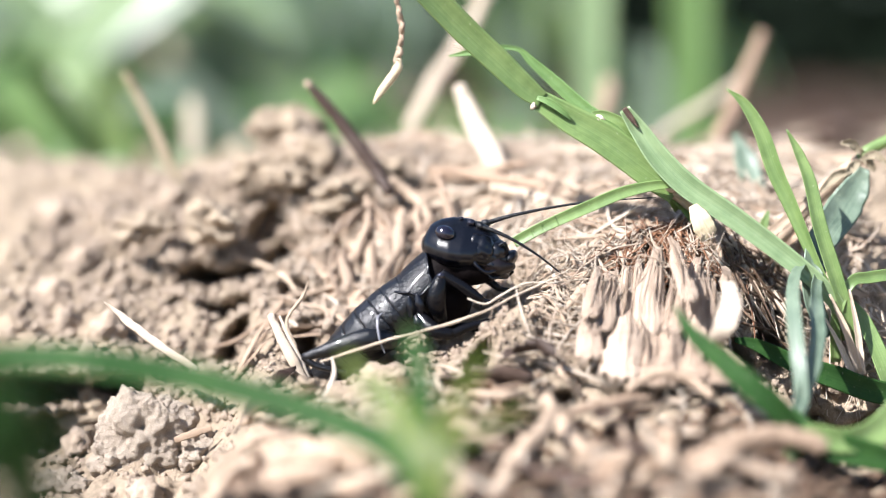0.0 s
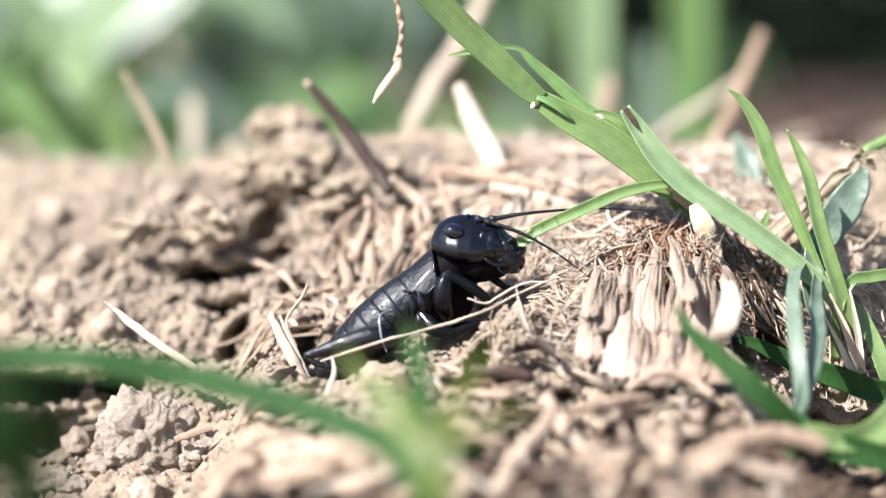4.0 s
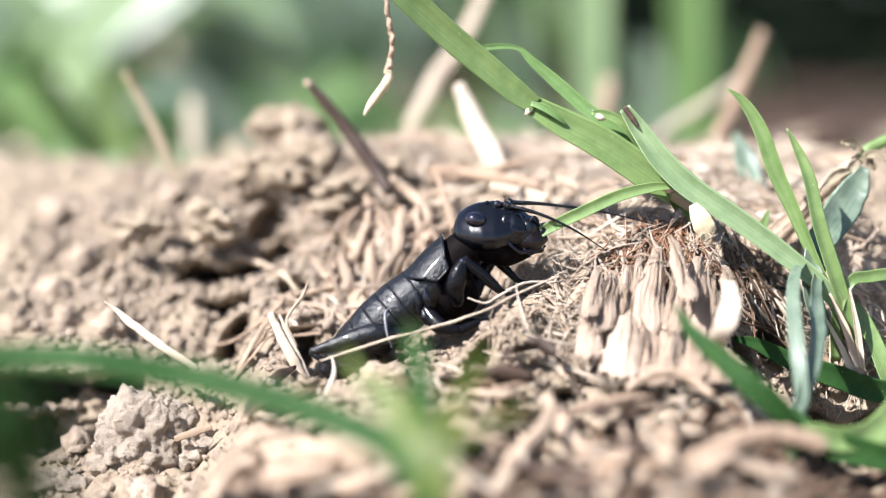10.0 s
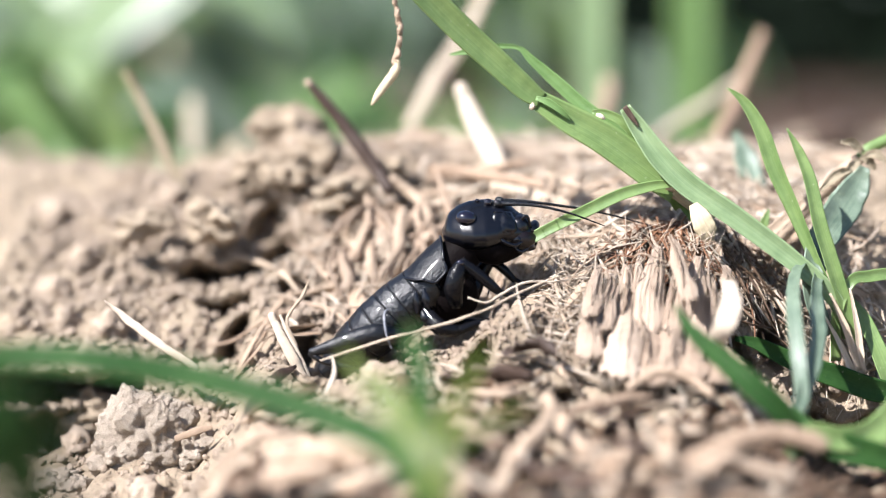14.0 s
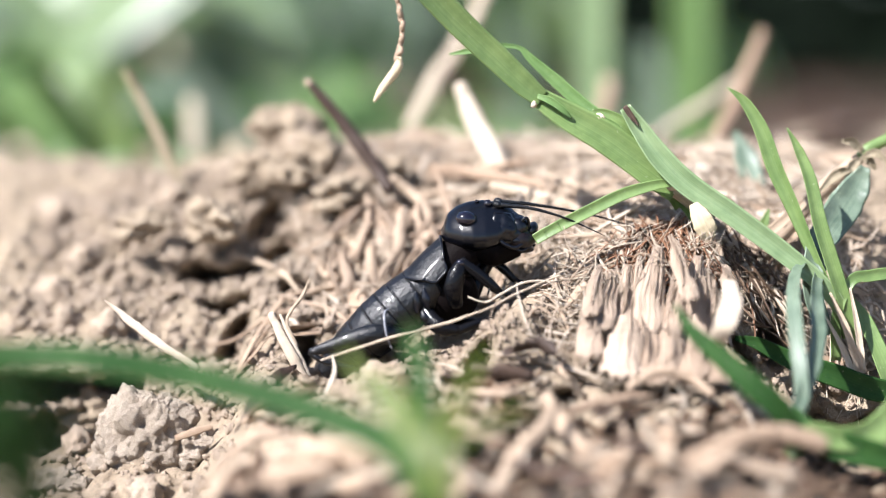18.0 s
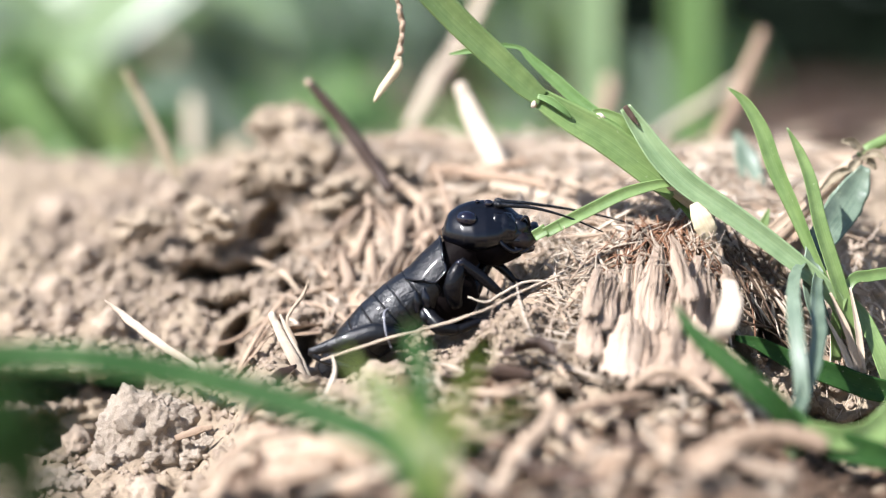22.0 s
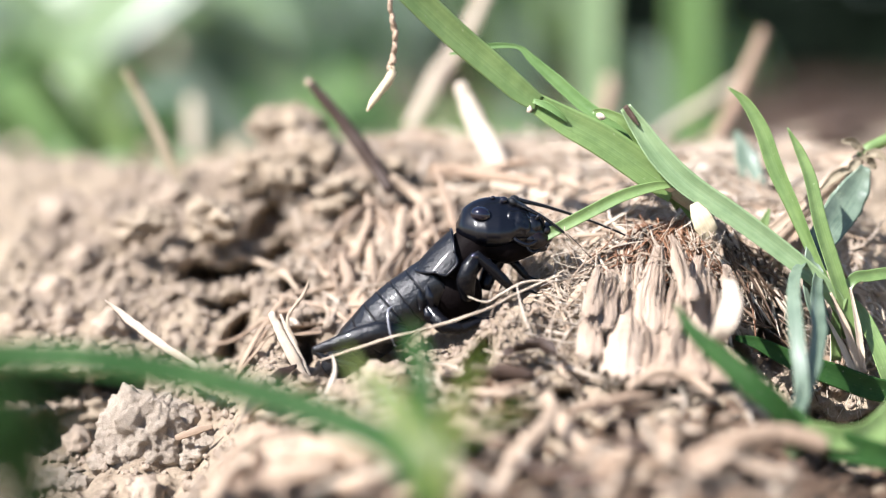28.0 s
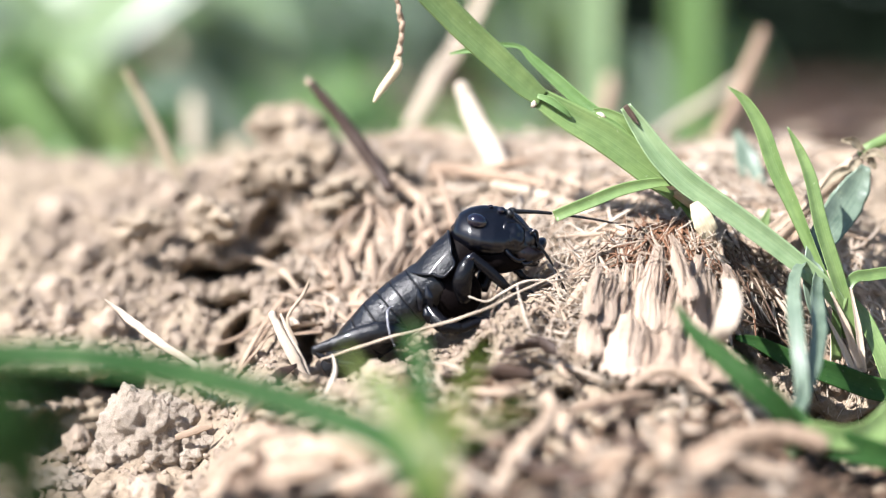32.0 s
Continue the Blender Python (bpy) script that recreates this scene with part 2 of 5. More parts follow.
# humps (+) and hollows (-): place, height, reach
HUMPS = (
    ((5.13, -5.78), 2.4, 3.0), ((7.92, -3.05), 0.8, 2.5), ((11.73, -16.22), -5.0, 2.4), ((16.16, -15.11), -4.2, 2.0), ((-8.44, -21.41), -2.8, 2.0), ((6.25, -19.17), -5.5, 2.6), ((3.28, -25.44), -6, 2.8), ((10.53, -25.46), -6, 2.4), ((18.93, -25.46), -5.0, 2.5),
    ((-3.21, -25.50), -2.0, 2.0), ((-7.10, -0.01), -3.5, 4.5), ((-15.72, 30.94), 2.6, 4.0), ((-10.24, 22.49), 1.6, 2.5), ((-5.08, 26.71), 1.2, 3.5), ((-24.57, -3.68), 1.6, 3.5),
    ((32.33, -3.35), -4.0, 3.0), ((10.28, -1.56), -1.0, 2.0), ((5.46, 3.84), -2.2, 3.0), ((-25.27, 31.48), 1.0, 5.0), ((-30, 55), -1.3, 8.0), ((-42, 56), 0.9, 7.0), ((-20, 52), 0.8, 5.0),
    ((-5.77, -19.41), -0.6, 3.0), ((-11.79, -23.54), -3.0, 2.2), ((-7.02, -25.50), -3.5, 2.0), ((-22.38, 12.33), 1.2, 3.0), ((-29.34, 15.51), 1.0, 3.0),
)


def lie(x, y, hollows=True):
    """The height of the ground, without its crumbs."""
    h = [np.interp(y, YS, z) for _, z in STATIONS]
    xs = [s for s, _ in STATIONS]
    k = int(np.clip(np.searchsorted(xs, x) - 1, 0, len(xs) - 2))
    u = min(1, max(0, (x - xs[k]) / (xs[k + 1] - xs[k])))
    u = u * u * (3 - 2 * u)
    z = h[k] * (1 - u) + h[k + 1] * u
    for (hx, hy), up, reach in HUMPS if hollows else ():
        q = ((x - hx) ** 2 + (y - hy) ** 2) / reach ** 2
        if q < 8:
            z += up * math.exp(-q)
    if 40 < y < 200 and x > 20:
        u = min(1, (x - 20) / 30)
        z += 11.5 * u * u * (3 - 2 * u) * math.exp(-((y - 100) / 30) ** 2)   # a low mound behind the bank
    return z


def crumbs(p):
    """Rounded crumbs and lumps of several sizes."""
    w = p + 0.7 * noise.noise_vector(p / 2.1)
    out = 1.0 * noise.fractal(p / 9.0, 1.0, 2.1, 3)
    for size, up, shift in ((6.0, 1.9, 0.0), (2.7, 1.3, 5.3), (1.25, 0.75, 9.1)):
        out += up * (0.42 - noise.voronoi(w / size + Vector((shift, 0, shift)))[0][0])
    return out + 0.22 * noise.fractal(p / 0.8, 0.8, 2.0, 2)


# holes that run into the bank: place, half breadth, half height along the slope, depth
CAVES = (
    (-21.8, 16.3, 1.9, 1.7, 11.0), (-18.5, 15.9, 1.8, 0.9, 8.0), (-16.2, 19.8, 2.1, 3.2, 8.0), (-15.0, 16.0, 1.8, 2.2, 10.0), (-19.0, 11.8, 2.3, 1.0, 7.0),
    (-13.2, 10.0, 1.7, 1.6, 9.0), (-18.2, 8.4, 1.2, 1.3, 7.0), (-11.7, 3.4, 1.0, 2.0, 7.0), (-11.4, 31.5, 1.6, 4.0, 5.0), (-24.1, 12.1, 0.9, 0.8, 3.0),
    (-34.9, 6.2, 4.5, 1.6, 13.0), (-29.4, 6.3, 3.2, 1.4, 12.0), (-30.5, 3.5, 2.8, 1.6, 9.0), (-35.0, 2.6, 4.0, 1.6, 9.0), (26.9, -0.2, 1.3, 1.7, 8.0), (32.4, -3.1, 2.7, 1.0, 9.0),
    (27.4, 3.9, 1.0, 1.3, 5.0), (15.2, -11.2, 1.4, 1.4, 6.0), (15.5, -17.3, 1.9, 2.2, 7.0), (6.4, -16.0, 1.7, 2.3, 6.0), (9.6, -11.6, 1.0, 1.0, 4.0), (11.5, -20.0, 1.8, 1.6, 6.0), (20.5, -15.5, 1.4, 1.6, 6.0), (3.0, -20.5, 1.6, 1.4, 5.0),
    (-9.3, -14.4, 2.0, 1.8, 6.0), (2.9, -7.8, 1.0, 1.4, 5.0), (23.6, -4.6, 1.4, 2.0, 6.0), (19.0, -11.0, 1.4, 1.3, 5.0), (-6.0, -19.0, 1.5, 1.2, 4.0),
)
# places where the soil juts out over what lies below it: place, reach out, breadth
LEDGES = (
    (-33.5, 8.6, 2.6, 4.5), (-27.5, 8.6, 2.2, 3.0), (-21.8, 18.6, 2.0, 2.6), (-17.2, 18.3, 1.4, 2.0), (-18.8, 12.9, 1.2, 2.2),
    (-8.5, 20.7, 3.0, 2.6), (26.6, 3.8, 2.0, 2.0), (14.1, -13.1, 2.0, 2.0), (-19.5, 24.5, 1.0, 3.0),
)


def jut(x, y):
    out = 0.0
    for lx, ly, amount, reach in LEDGES:
        q = ((x - lx) ** 2 + (y - ly) ** 2) / reach ** 2
        if q < 8:
            out += amount * math.exp(-q)
    cave = 0.0
    for cx, cy, rx, ry, deep in CAVES:
        q = ((x - cx) / rx) ** 2 + ((y - cy) / ry) ** 2
        if q < 4:
            cave = max(cave, deep * math.exp(-q * q))
    return out - cave


def surface(x, y):
    z = lie(x, y)
    if abs(x) > 60 or not -50 < y < 70:
        return Vector((x, y, z + 0.35 * crumbs(Vector((x, y, 0)))))
    b, out = crumbs(Vector((x, y, z))), jut(x, y)
    return Vector((x + 0.15 * b, y - 0.55 * b - out, z + 0.8 * b + 0.12 * out))


def height(x, y):
    return lie(x, y) + 0.8 * crumbs(Vector((x, y, lie(x, y))))


def axis(lo, hi, step, far, grow=1.22):
    near = list(np.arange(lo, hi + step / 2, step))
    d, a, b = step, [], []
    while (b[-1] if b else hi) < far:
        d *= grow
        b.append((b[-1] if b else hi) + d)
    d = step
    while (a[-1] if a else lo) > -far:
        d *= grow
        a.append((a[-1] if a else lo) - d)
    return a[::-1] + near + b


gx, gy = axis(-46, 46, 0.3, 40000), axis(-34, 46, 0.29, 40000)
g = Geo()
for y in gy:
    for x in gx:
        g.v.append(surface(x, y))
        g.uv.append((x * 0.01, y * 0.01))
nx = len(gx)
g.f = [(j * nx + i, j * nx + i + 1, (j + 1) * nx + i + 1, (j + 1) * nx + i) for j in range(len(gy) - 1) for i in range(nx - 1)]
thing("ground", "dry crumbly pale brown soil bank with hollows", "soil", geo=g, material=SOIL, kind="structure")


# ---- the cricket ----
cricket = thing("cricket", "glossy black field cricket gnawing a grass blade on the soil", "cricket", at=(-3.85, -0.57, -5.42))

CENTRE = curve([(-9.51, 0.13, -10.27), (-7.31, -0.25, -8.16), (-5.13, -0.65, -6.15), (-3.16, -0.47, -4.51), (-0.64, -0.27, -2.55)], 40)
HALF = spread((1.0, 1.9, 2.25, 2.3, 2.1), 40)
for i in range(8):
    a, b = 5 * i, 5 * i + 5
    g = Geo()
    tube(g, CENTRE[a:b + 1], [HALF[a] * 1.0] + [HALF[k] * 1.004 for k in range(a + 1, b)] + [HALF[b] * 0.994], 8, 30, 1.06, rough=0.02, seed=i)
    part("abdomen_segment", g, BELLY, cricket)
for name, line, wide in (
    ("hip_plate", [(-1.55, -3.2, -2.78), (-1.36, -3.5, -3.69), (-1.22, -3.3, -4.53)], (0.25, 0.75, 0.35)), ("hip_plate", [(-1.64, -3.4, -4.52), (-1.45, -3.7, -5.12), (-1.31, -3.5, -5.77)], (0.3, 0.8, 0.4)), ("hip_plate", [(-2.18, -3.2, -3.01), (-2.09, -3.4, -3.92), (-2.0, -3.3, -4.84)], (0.2, 0.5, 0.3)),
):
    part(name, blade(Geo(), line, wide, face=(-0.3, -0.85, 0.45), fold=-0.35, thick=0.3, n=14, wave=0.3, seed=wide[1]), SHELL, cricket)
g = ball(Geo(), (0.51, 0.02, -3.65), (2.5, 2.5, 2.3), 35)
part("thorax", g, SOFT, cricket)

# the shield behind the head: an arched shell with a raised rim
A0, A1 = Vector((-1.37, -0.37, -3.55)), Vector((1.56, -0.05, -0.46))
LONG = (A1 - A0).normalized()
UP = Vector((0, 1, 0)).cross(LONG) * -1
g, rim = Geo(), []
NA, NB = 14, 28
for i in range(NA + 1):
    s = i / NA
    c, r, dep = A0.lerp(A1, s), 2.38 + 0.14 * math.sin(3.1 * s) - 0.1 * s, 2.85 - 0.25 * s
    for k in range(NB + 1):
        u = k / NB * 2 - 1
        a = u * radians(86 - 20 * abs(2 * s - 1) ** 5)
        slip = (1.15 * abs(u) ** 2.4 - 0.2 * (1 - abs(u))) * (1 - s) - 1.05 * abs(u) ** 2.2 * s
        d = UP * math.cos(a) * r + Vector((0, 1, 0)) * math.sin(a) * dep
        g.v.append(c + LONG * slip + d)
        g.uv.append((k / NB, s))
        if i == 0 or (k in (0, NB)) or i == NA:
            rim.append((i, k, g.v[-1]))
for i in range(NA):
    for k in range(NB):
        a = i * (NB + 1) + k
        g.f.append((a, a + 1, a + NB + 2, a + NB + 1))
m = len(g.v)
g.v += [p - (p - A0.lerp(A1, 0.5)).normalized() * 0.22 for p in g.v]
g.uv += list(g.uv)
g.f += [tuple(m + q for q in reversed(f)) for f in list(g.f)]
pronotum = part("pronotum", g, PLATE, cricket, at=(-0.18, -0.19, -1.78))
edge = [p for i, k, p in rim if i == 0]
front = [p for i, k, p in rim if i == NA]
near_side = [p for i, k, p in rim if k == 0]
far_side = [p for i, k, p in rim if k == NB]
g = Geo()
for line in (edge, front, near_side, far_side):
    tube(g, line, [0.11, 0.12, 0.11], 30, 6)
part("rim", g, SHELL, pronotum)
g = tube(Geo(), [(-0.41, -0.26, -2.46), (0.96, -0.10, -0.96), (2.47, 0.06, 0.59)], [2.0, 1.85, 1.5], 14, 22)
neck = part("neck", g, SOFT, cricket, at=(-0.18, -0.19, -1.78))

# head, with its face to the right at rest
HP = (1.42, 0.05, 0.50)
g = tube(Geo(), [(0.40, 0.18, 1.45), (0.60, 0.18, 1.42), (0.98, 0.18, 1.43), (1.78, 0.19, 1.55), (2.62, 0.20, 1.68), (3.64, 0.20, 1.78), (4.70, 0.19, 1.76), (5.60, 0.16, 1.53), (6.41, 0.14, 1.32), (7.01, 0.12, 1.14), (7.28, 0.11, 1.05)],
         [0.12, 0.76, 1.24, 1.72, 1.94, 1.98, 1.8, 1.42, 1.08, 0.76, 0.4], 60, 44, 1.22)
# broader at the cheeks than at the crown
mid_z = 0.5 * (max(v.z for v in g.v) + min(v.z for v in g.v))
g.v = [Vector((v.x, v.y * (1.0 - 0.25 * (v.z - mid_z)), v.z)) for v in g.v]
head = part("head", g, SHELL, cricket, "glossy black rounded head", at=HP)
head.scale = (1.07, 1.07, 1.07)
g = ball(Geo(), (2.2, -1.5, 2.42), (0.82, 0.72, 0.6), 8, 16, 26)
part("eye", g, EYE_SHELL, head)
g = ball(Geo(), (2.51, 2.37, 2.41), (1.0, 0.55, 0.68), 8, 16, 26)
part("eye", g, EYE_SHELL, head)
g = tube(Geo(), [(1.14, -0.91, 0.87), (1.90, -1.66, 0.49), (3.08, -1.72, 0.36), (4.34, -1.70, 0.54)], [0.07, 0.1, 0.1, 0.07], 18, 6)
part("cheek_seam", g, SHELL, head)
g = tube(Geo(), [(2.34, 0.01, 0.14), (4.40, 0.00, 0.05), (6.23, 0.04, 0.41)], [0.9, 1.35, 0.9], 12, 22, 1.35)
part("throat", g, SOFT, head)
# the sculptured face before the cheeks, its front plate and the near jaw's outer side
for name, c, r, fine in (("face", (4.75, -0.15, 1.62), (1.75, 1.8, 1.5), 0.13), ("front_plate", (6.15, -0.1, 1.75), (0.95, 1.3, 0.95), 0.08), ("jaw_plate", (5.9, -0.55, 0.85), (1.15, 1.0, 0.62), 0.14)):
    g = ball(Geo(), (0, 0, 0), r, 14, 44, 64)
    q = Vector(c)
    g.v = [q + v * (1 + fine * (0.45 - noise.voronoi(v * 0.9 + q)[0][0]) + 0.5 * fine * noise.noise(v * 2.6 + q)) for v in g.v]
    part(name, g, SHELL, head)
g = Geo()
ball(g, (3.82, -0.63, 3.54), (0.34, 0.3, 0.3), 0, 10, 14)
part("ocellus", g, EYE_SHELL, head)
g = Geo()
ball(g, (3.01, -0.37, 3.66), (0.2, 0.16, 0.14), 0, 8, 12)
part("ocellus", g, EYE_SHELL, head)
# mouth: lip plate, jaws and feelers
g = ball(Geo(), (7.19, 0.15, 1.46), (0.5, 1.0, 0.75), 30, 12, 20, 0.05)
part("lip", g, SHELL, head)
jaws = []
for side in (-1, 1):
    g = Geo()
    tube(g, [(5.55, -0.81, 0.86) if side < 0 else (5.62, 0.98, 0.69), (6.64, -0.82, 0.77) if side < 0 else (6.73, 0.97, 0.59), (7.59, -0.15, 0.98) if side < 0 else (7.62, 0.35, 0.93)],
         [0.85, 0.75, 0.28], 12, 16, 0.8)
    jaws.append(part("jaw", g, REDDISH, head, at=(5.59, 0.08, 0.77)))
g = ball(Geo(), (6.46, 0.02, 0.23), (1.0, 0.9, 0.42), 10, 10, 18, 0.15)
part("lower_lip", g, REDDISH, head)
palps = []
PALPS = (
    ([(4.57, -1.59, 1.09), (4.99, -1.87, 0.61), (5.75, -1.77, 0.26), (6.44, -1.40, 0.48)], [0.17, 0.16, 0.15, 0.12]),
    ([(5.65, -1.12, 0.53), (6.28, -1.40, -0.03), (6.88, -1.21, 0.20)], [0.15, 0.14, 0.1]),
    ([(6.12, -0.93, 1.96), (6.49, -1.12, 2.56), (6.79, -1.02, 2.47), (6.97, -0.84, 1.87)], [0.12, 0.13, 0.12, 0.1]),
    ([(6.61, 1.12, 0.61), (7.18, 1.31, -0.06), (7.60, 1.12, 0.30)], [0.15, 0.14, 0.1]),
)
part("face_ridge", tube(Geo(), [(5.17, -1.30, 2.64), (5.24, -1.55, 2.11), (5.20, -1.68, 1.36)], [0.06, 0.11, 0.07], 14, 8), EYE_SHELL, head)
for line, rad in PALPS:
    palps.append(part("palp", tube(Geo(), line, rad, 18, 9, rough=0.1), SHELL, head, at=line[0]))
# antennae
g = Geo()
ball(g, (4.55, -0.64, 3.45), (0.42, 0.32, 0.3), 20, 10, 14)
tube(g, [(4.55, -0.64, 3.45), (7.08, -0.86, 3.29), (9.81, -0.93, 2.61), (12.57, -0.65, 1.49)], [0.2, 0.13, 0.085, 0.035], 40, 8)
antenna_near = part("antenna", g, PLATE, head, at=(4.55, -0.64, 3.45))
g = Geo()
ball(g, (4.79, 1.28, 3.53), (0.42, 0.32, 0.3), 20, 10, 14)
tube(g, [(4.79, 1.28, 3.53), (7.66, 1.48, 3.51), (12.32, 1.93, 3.01), (17.71, 2.41, 1.90)], [0.2, 0.13, 0.085, 0.03], 50, 8)
antenna_far = part("antenna", g, PLATE, head, at=(4.79, 1.28, 3.53))


def leg(name, segments, material=LEG, at=None):
    """Each segment: its name, line and radii. The first one carries the rest."""
    first = None
    for nm, line, rad in segments:
        g = tube(Geo(), line, rad, 14, 14, 0.85, rough=0.05, seed=len(line))
        if first is None:
            first = part(name, g, material, cricket, at=at)
        else:
            part(nm, g, material, first)
    return first


front_near = leg("front_leg", (
    ("femur", [(1.22, -2.36, -4.25), (0.99, -3.01, -2.80), (1.30, -2.98, -1.54), (1.62, -2.79, -0.70)], [0.55, 0.8, 0.72, 0.42]),
    ("tibia", [(1.57, -2.78, -0.61), (2.97, -2.79, -1.65), (3.96, -2.68, -2.53), (4.60, -2.54, -3.09)], [0.46, 0.46, 0.44, 0.32]),
    ("tarsus", [(4.51, -2.53, -3.00), (5.32, -2.57, -3.36), (6.04, -2.56, -3.27), (6.76, -2.58, -3.49)], [0.22, 0.2, 0.16, 0.08]),
    ("spine", [(3.96, -2.68, -2.53), (3.78, -2.94, -3.08), (3.68, -3.07, -3.34)], [0.1, 0.07, 0.03]),
    ("spine", [(4.51, -2.62, -2.94), (4.50, -2.88, -3.45), (4.45, -2.99, -3.62)], [0.1, 0.07, 0.03])), at=(1.27, -2.36, -4.25))
part("knee", ball(Geo(), (1.57, -3.04, -0.72), (0.34, 0.28, 0.3), 0, 10, 14, 0.1, 2), EYE_SHELL, front_near)
front_far = leg("front_leg", (
    ("femur", [(2.60, 1.41, -3.83), (3.17, 2.17, -2.29), (4.19, 2.31, -0.95)], [0.6, 0.75, 0.45]),
    ("tibia", [(4.10, 2.31, -0.95), (5.07, 2.13, -1.77), (6.14, 1.92, -2.82)], [0.42, 0.4, 0.27]),
    ("tarsus", [(6.04, 1.92, -2.77), (6.88, 1.90, -3.00), (7.72, 1.90, -2.96)], [0.22, 0.18, 0.08])), at=(2.60, 1.41, -3.83))
middle_near = leg("middle_leg", (
    ("femur", [(-1.44, -2.69, -4.57), (-0.27, -3.63, -5.80), (1.26, -3.66, -6.15)], [0.55, 0.7, 0.42]),
    ("tibia", [(1.17, -3.66, -6.15), (2.97, -3.20, -5.59), (5.69, -2.56, -5.23)], [0.38, 0.34, 0.26]),
    ("tarsus", [(5.60, -2.56, -5.23), (6.60, -2.48, -5.42), (7.42, -2.40, -5.61)], [0.2, 0.17, 0.09])), at=(-1.44, -2.69, -4.57))
middle_far = leg("middle_leg", (
    ("femur", [(-1.12, 1.61, -5.73), (0.28, 2.30, -6.78), (2.15, 2.35, -6.31)], [0.55, 0.65, 0.4]),
    ("tibia", [(2.15, 2.35, -6.31), (3.55, 2.13, -6.51), (4.94, 1.81, -6.70)], [0.36, 0.32, 0.2])), at=(-1.12, 1.61, -5.73))
hind_near = leg("hind_leg", (
    ("femur", [(-3.24, -3.31, -6.66), (-5.19, -3.99, -6.37), (-7.11, -4.13, -6.80), (-9.13, -4.00, -7.41), (-10.54, -3.84, -7.85)], [0.7, 0.92, 0.78, 0.5, 0.3]),
    ("tibia", [(-10.54, -3.84, -7.85), (-9.37, -3.92, -8.56), (-7.14, -3.78, -9.13)], [0.28, 0.26, 0.2])), material=BELLY, at=(-3.24, -3.31, -6.66))
# thin pale tube that draws the highlight along the near hind tibia
g = tube(Geo(), [(-4.22, -3.43, -4.38), (-4.60, -4.12, -4.73), (-4.45, -4.87, -6.15), (-4.00, -5.00, -7.39)], [0.07, 0.11, 0.09, 0.04], 20, 8)
part("tail_filament", g, GLASSY, cricket)
g = tube(Geo(), [(-8.60, 2.01, -9.57), (-6.27, 2.36, -8.20), (-3.92, 1.86, -7.18)], [0.3, 0.8, 0.7], 14, 14)
part("hind_leg", g, SHELL, cricket)


# ---- the grass that is being eaten, and its neighbours ----
PIV_STEM, PIV_NODE = (22.21, 1.05, -1.46), (7.73, 1.83, 11.69)
stalk = thing("grass_stalk", "pale green grass sheath with a jointed blade", "grass", at=PIV_STEM)
g = blade(Geo(), [(18.99, 1.38, 4.53), (16.84, 1.35, 6.15), (13.37, 1.41, 8.68), (10.38, 1.50, 10.42), (7.77, 1.87, 12.06)], [2.1, 2.7, 2.7, 2.4, 1.7], fold=0.32, thick=0.3, n=34)
part("sheath", g, GRASS, stalk)
g = tube(Geo(), [(22.22, 2.46, 2.36), (20.77, 2.15, 3.27), (18.84, 1.70, 4.70)], [0.5, 0.6, 0.6], 12, 12)
part("stem", g, HUSK, stalk)
g = ball(Geo(), (18.54, 0.83, 5.03), (0.55, 0.35, 0.4), 30, 8, 12, 0.35, 4)
part("torn_collar", g, PALE, stalk)
g = blade(Geo(), [(8.09, 1.76, 11.97), (6.70, 1.57, 13.02), (4.39, 1.29, 15.17), (1.64, 0.75, 17.70), (-1.08, -0.06, 20.46), (-4.20, -1.13, 23.73), (-6.37, -2.24, 26.50)],
          [1.4, 1.95, 2.15, 2.25, 2.25, 2.0, 1.3], fold=0.3, thick=0.26, n=40)
upper_blade = part("upper_blade", g, GRASS, stalk, at=PIV_NODE)
g = blade(Geo(), [(7.61, 1.44, 12.25), (8.61, 1.20, 11.89), (9.79, 1.06, 11.07), (10.45, 1.20, 10.43)], [0.35, 0.62, 0.5, 0.1], fold=0.3, thick=0.12, n=14)
part("ligule", g, GRASS_FAR, stalk, "small dark ligule at the joint")
g = ball(Geo(), (7.34, 1.42, 11.56), (0.25, 0.25, 0.3), 20, 8, 12, 0.5, 9)
part("node", g, PALE, stalk)

JOINT = (18.41, 0.53, 5.06)
bitten = thing("gnawed_grass", "narrow bent grass blade with its tip bitten off", "grass", at=JOINT)
BITE_LINE = [(18.50, 0.53, 5.06), (16.74, 0.32, 4.93), (14.20, 0.05, 4.31), (11.67, -0.26, 3.24), (9.65, -0.56, 2.35), (7.55, -0.76, 1.36), (5.55, -0.88, 0.23)]
bite_pts = curve(BITE_LINE, 60)
g = blade(Geo(), bite_pts[:45], [0.55, 0.8, 0.98, 1.02, 1.0, 0.95], fold=0.4, thick=0.2, n=40, wave=0.1)
part("leaf", g, GRASS, bitten)
g = Geo()
for k in range(5):
    tube(g, [bite_pts[44] + Vector((0, 0.1, 0.22 * (k - 2))), bite_pts[45] + Vector((-0.12 * (k % 2), 0.1, 0.22 * (k - 2) - 0.1))], [0.06, 0.03], 4, 5)
part("ragged_edge", g, PALE, bitten)
scraps = []
for a, b in ((44, 49), (49, 53), (53, 60)):
    g = blade(Geo(), bite_pts[a - 1:b + 1], [0.94, 0.93, 0.9], fold=0.4, thick=0.19, n=8)
    scraps.append(thing("grass_scrap", "torn green tip of the gnawed grass blade", "grass scrap", "scraps of the gnawed blade", g, GRASS, at=JOINT))

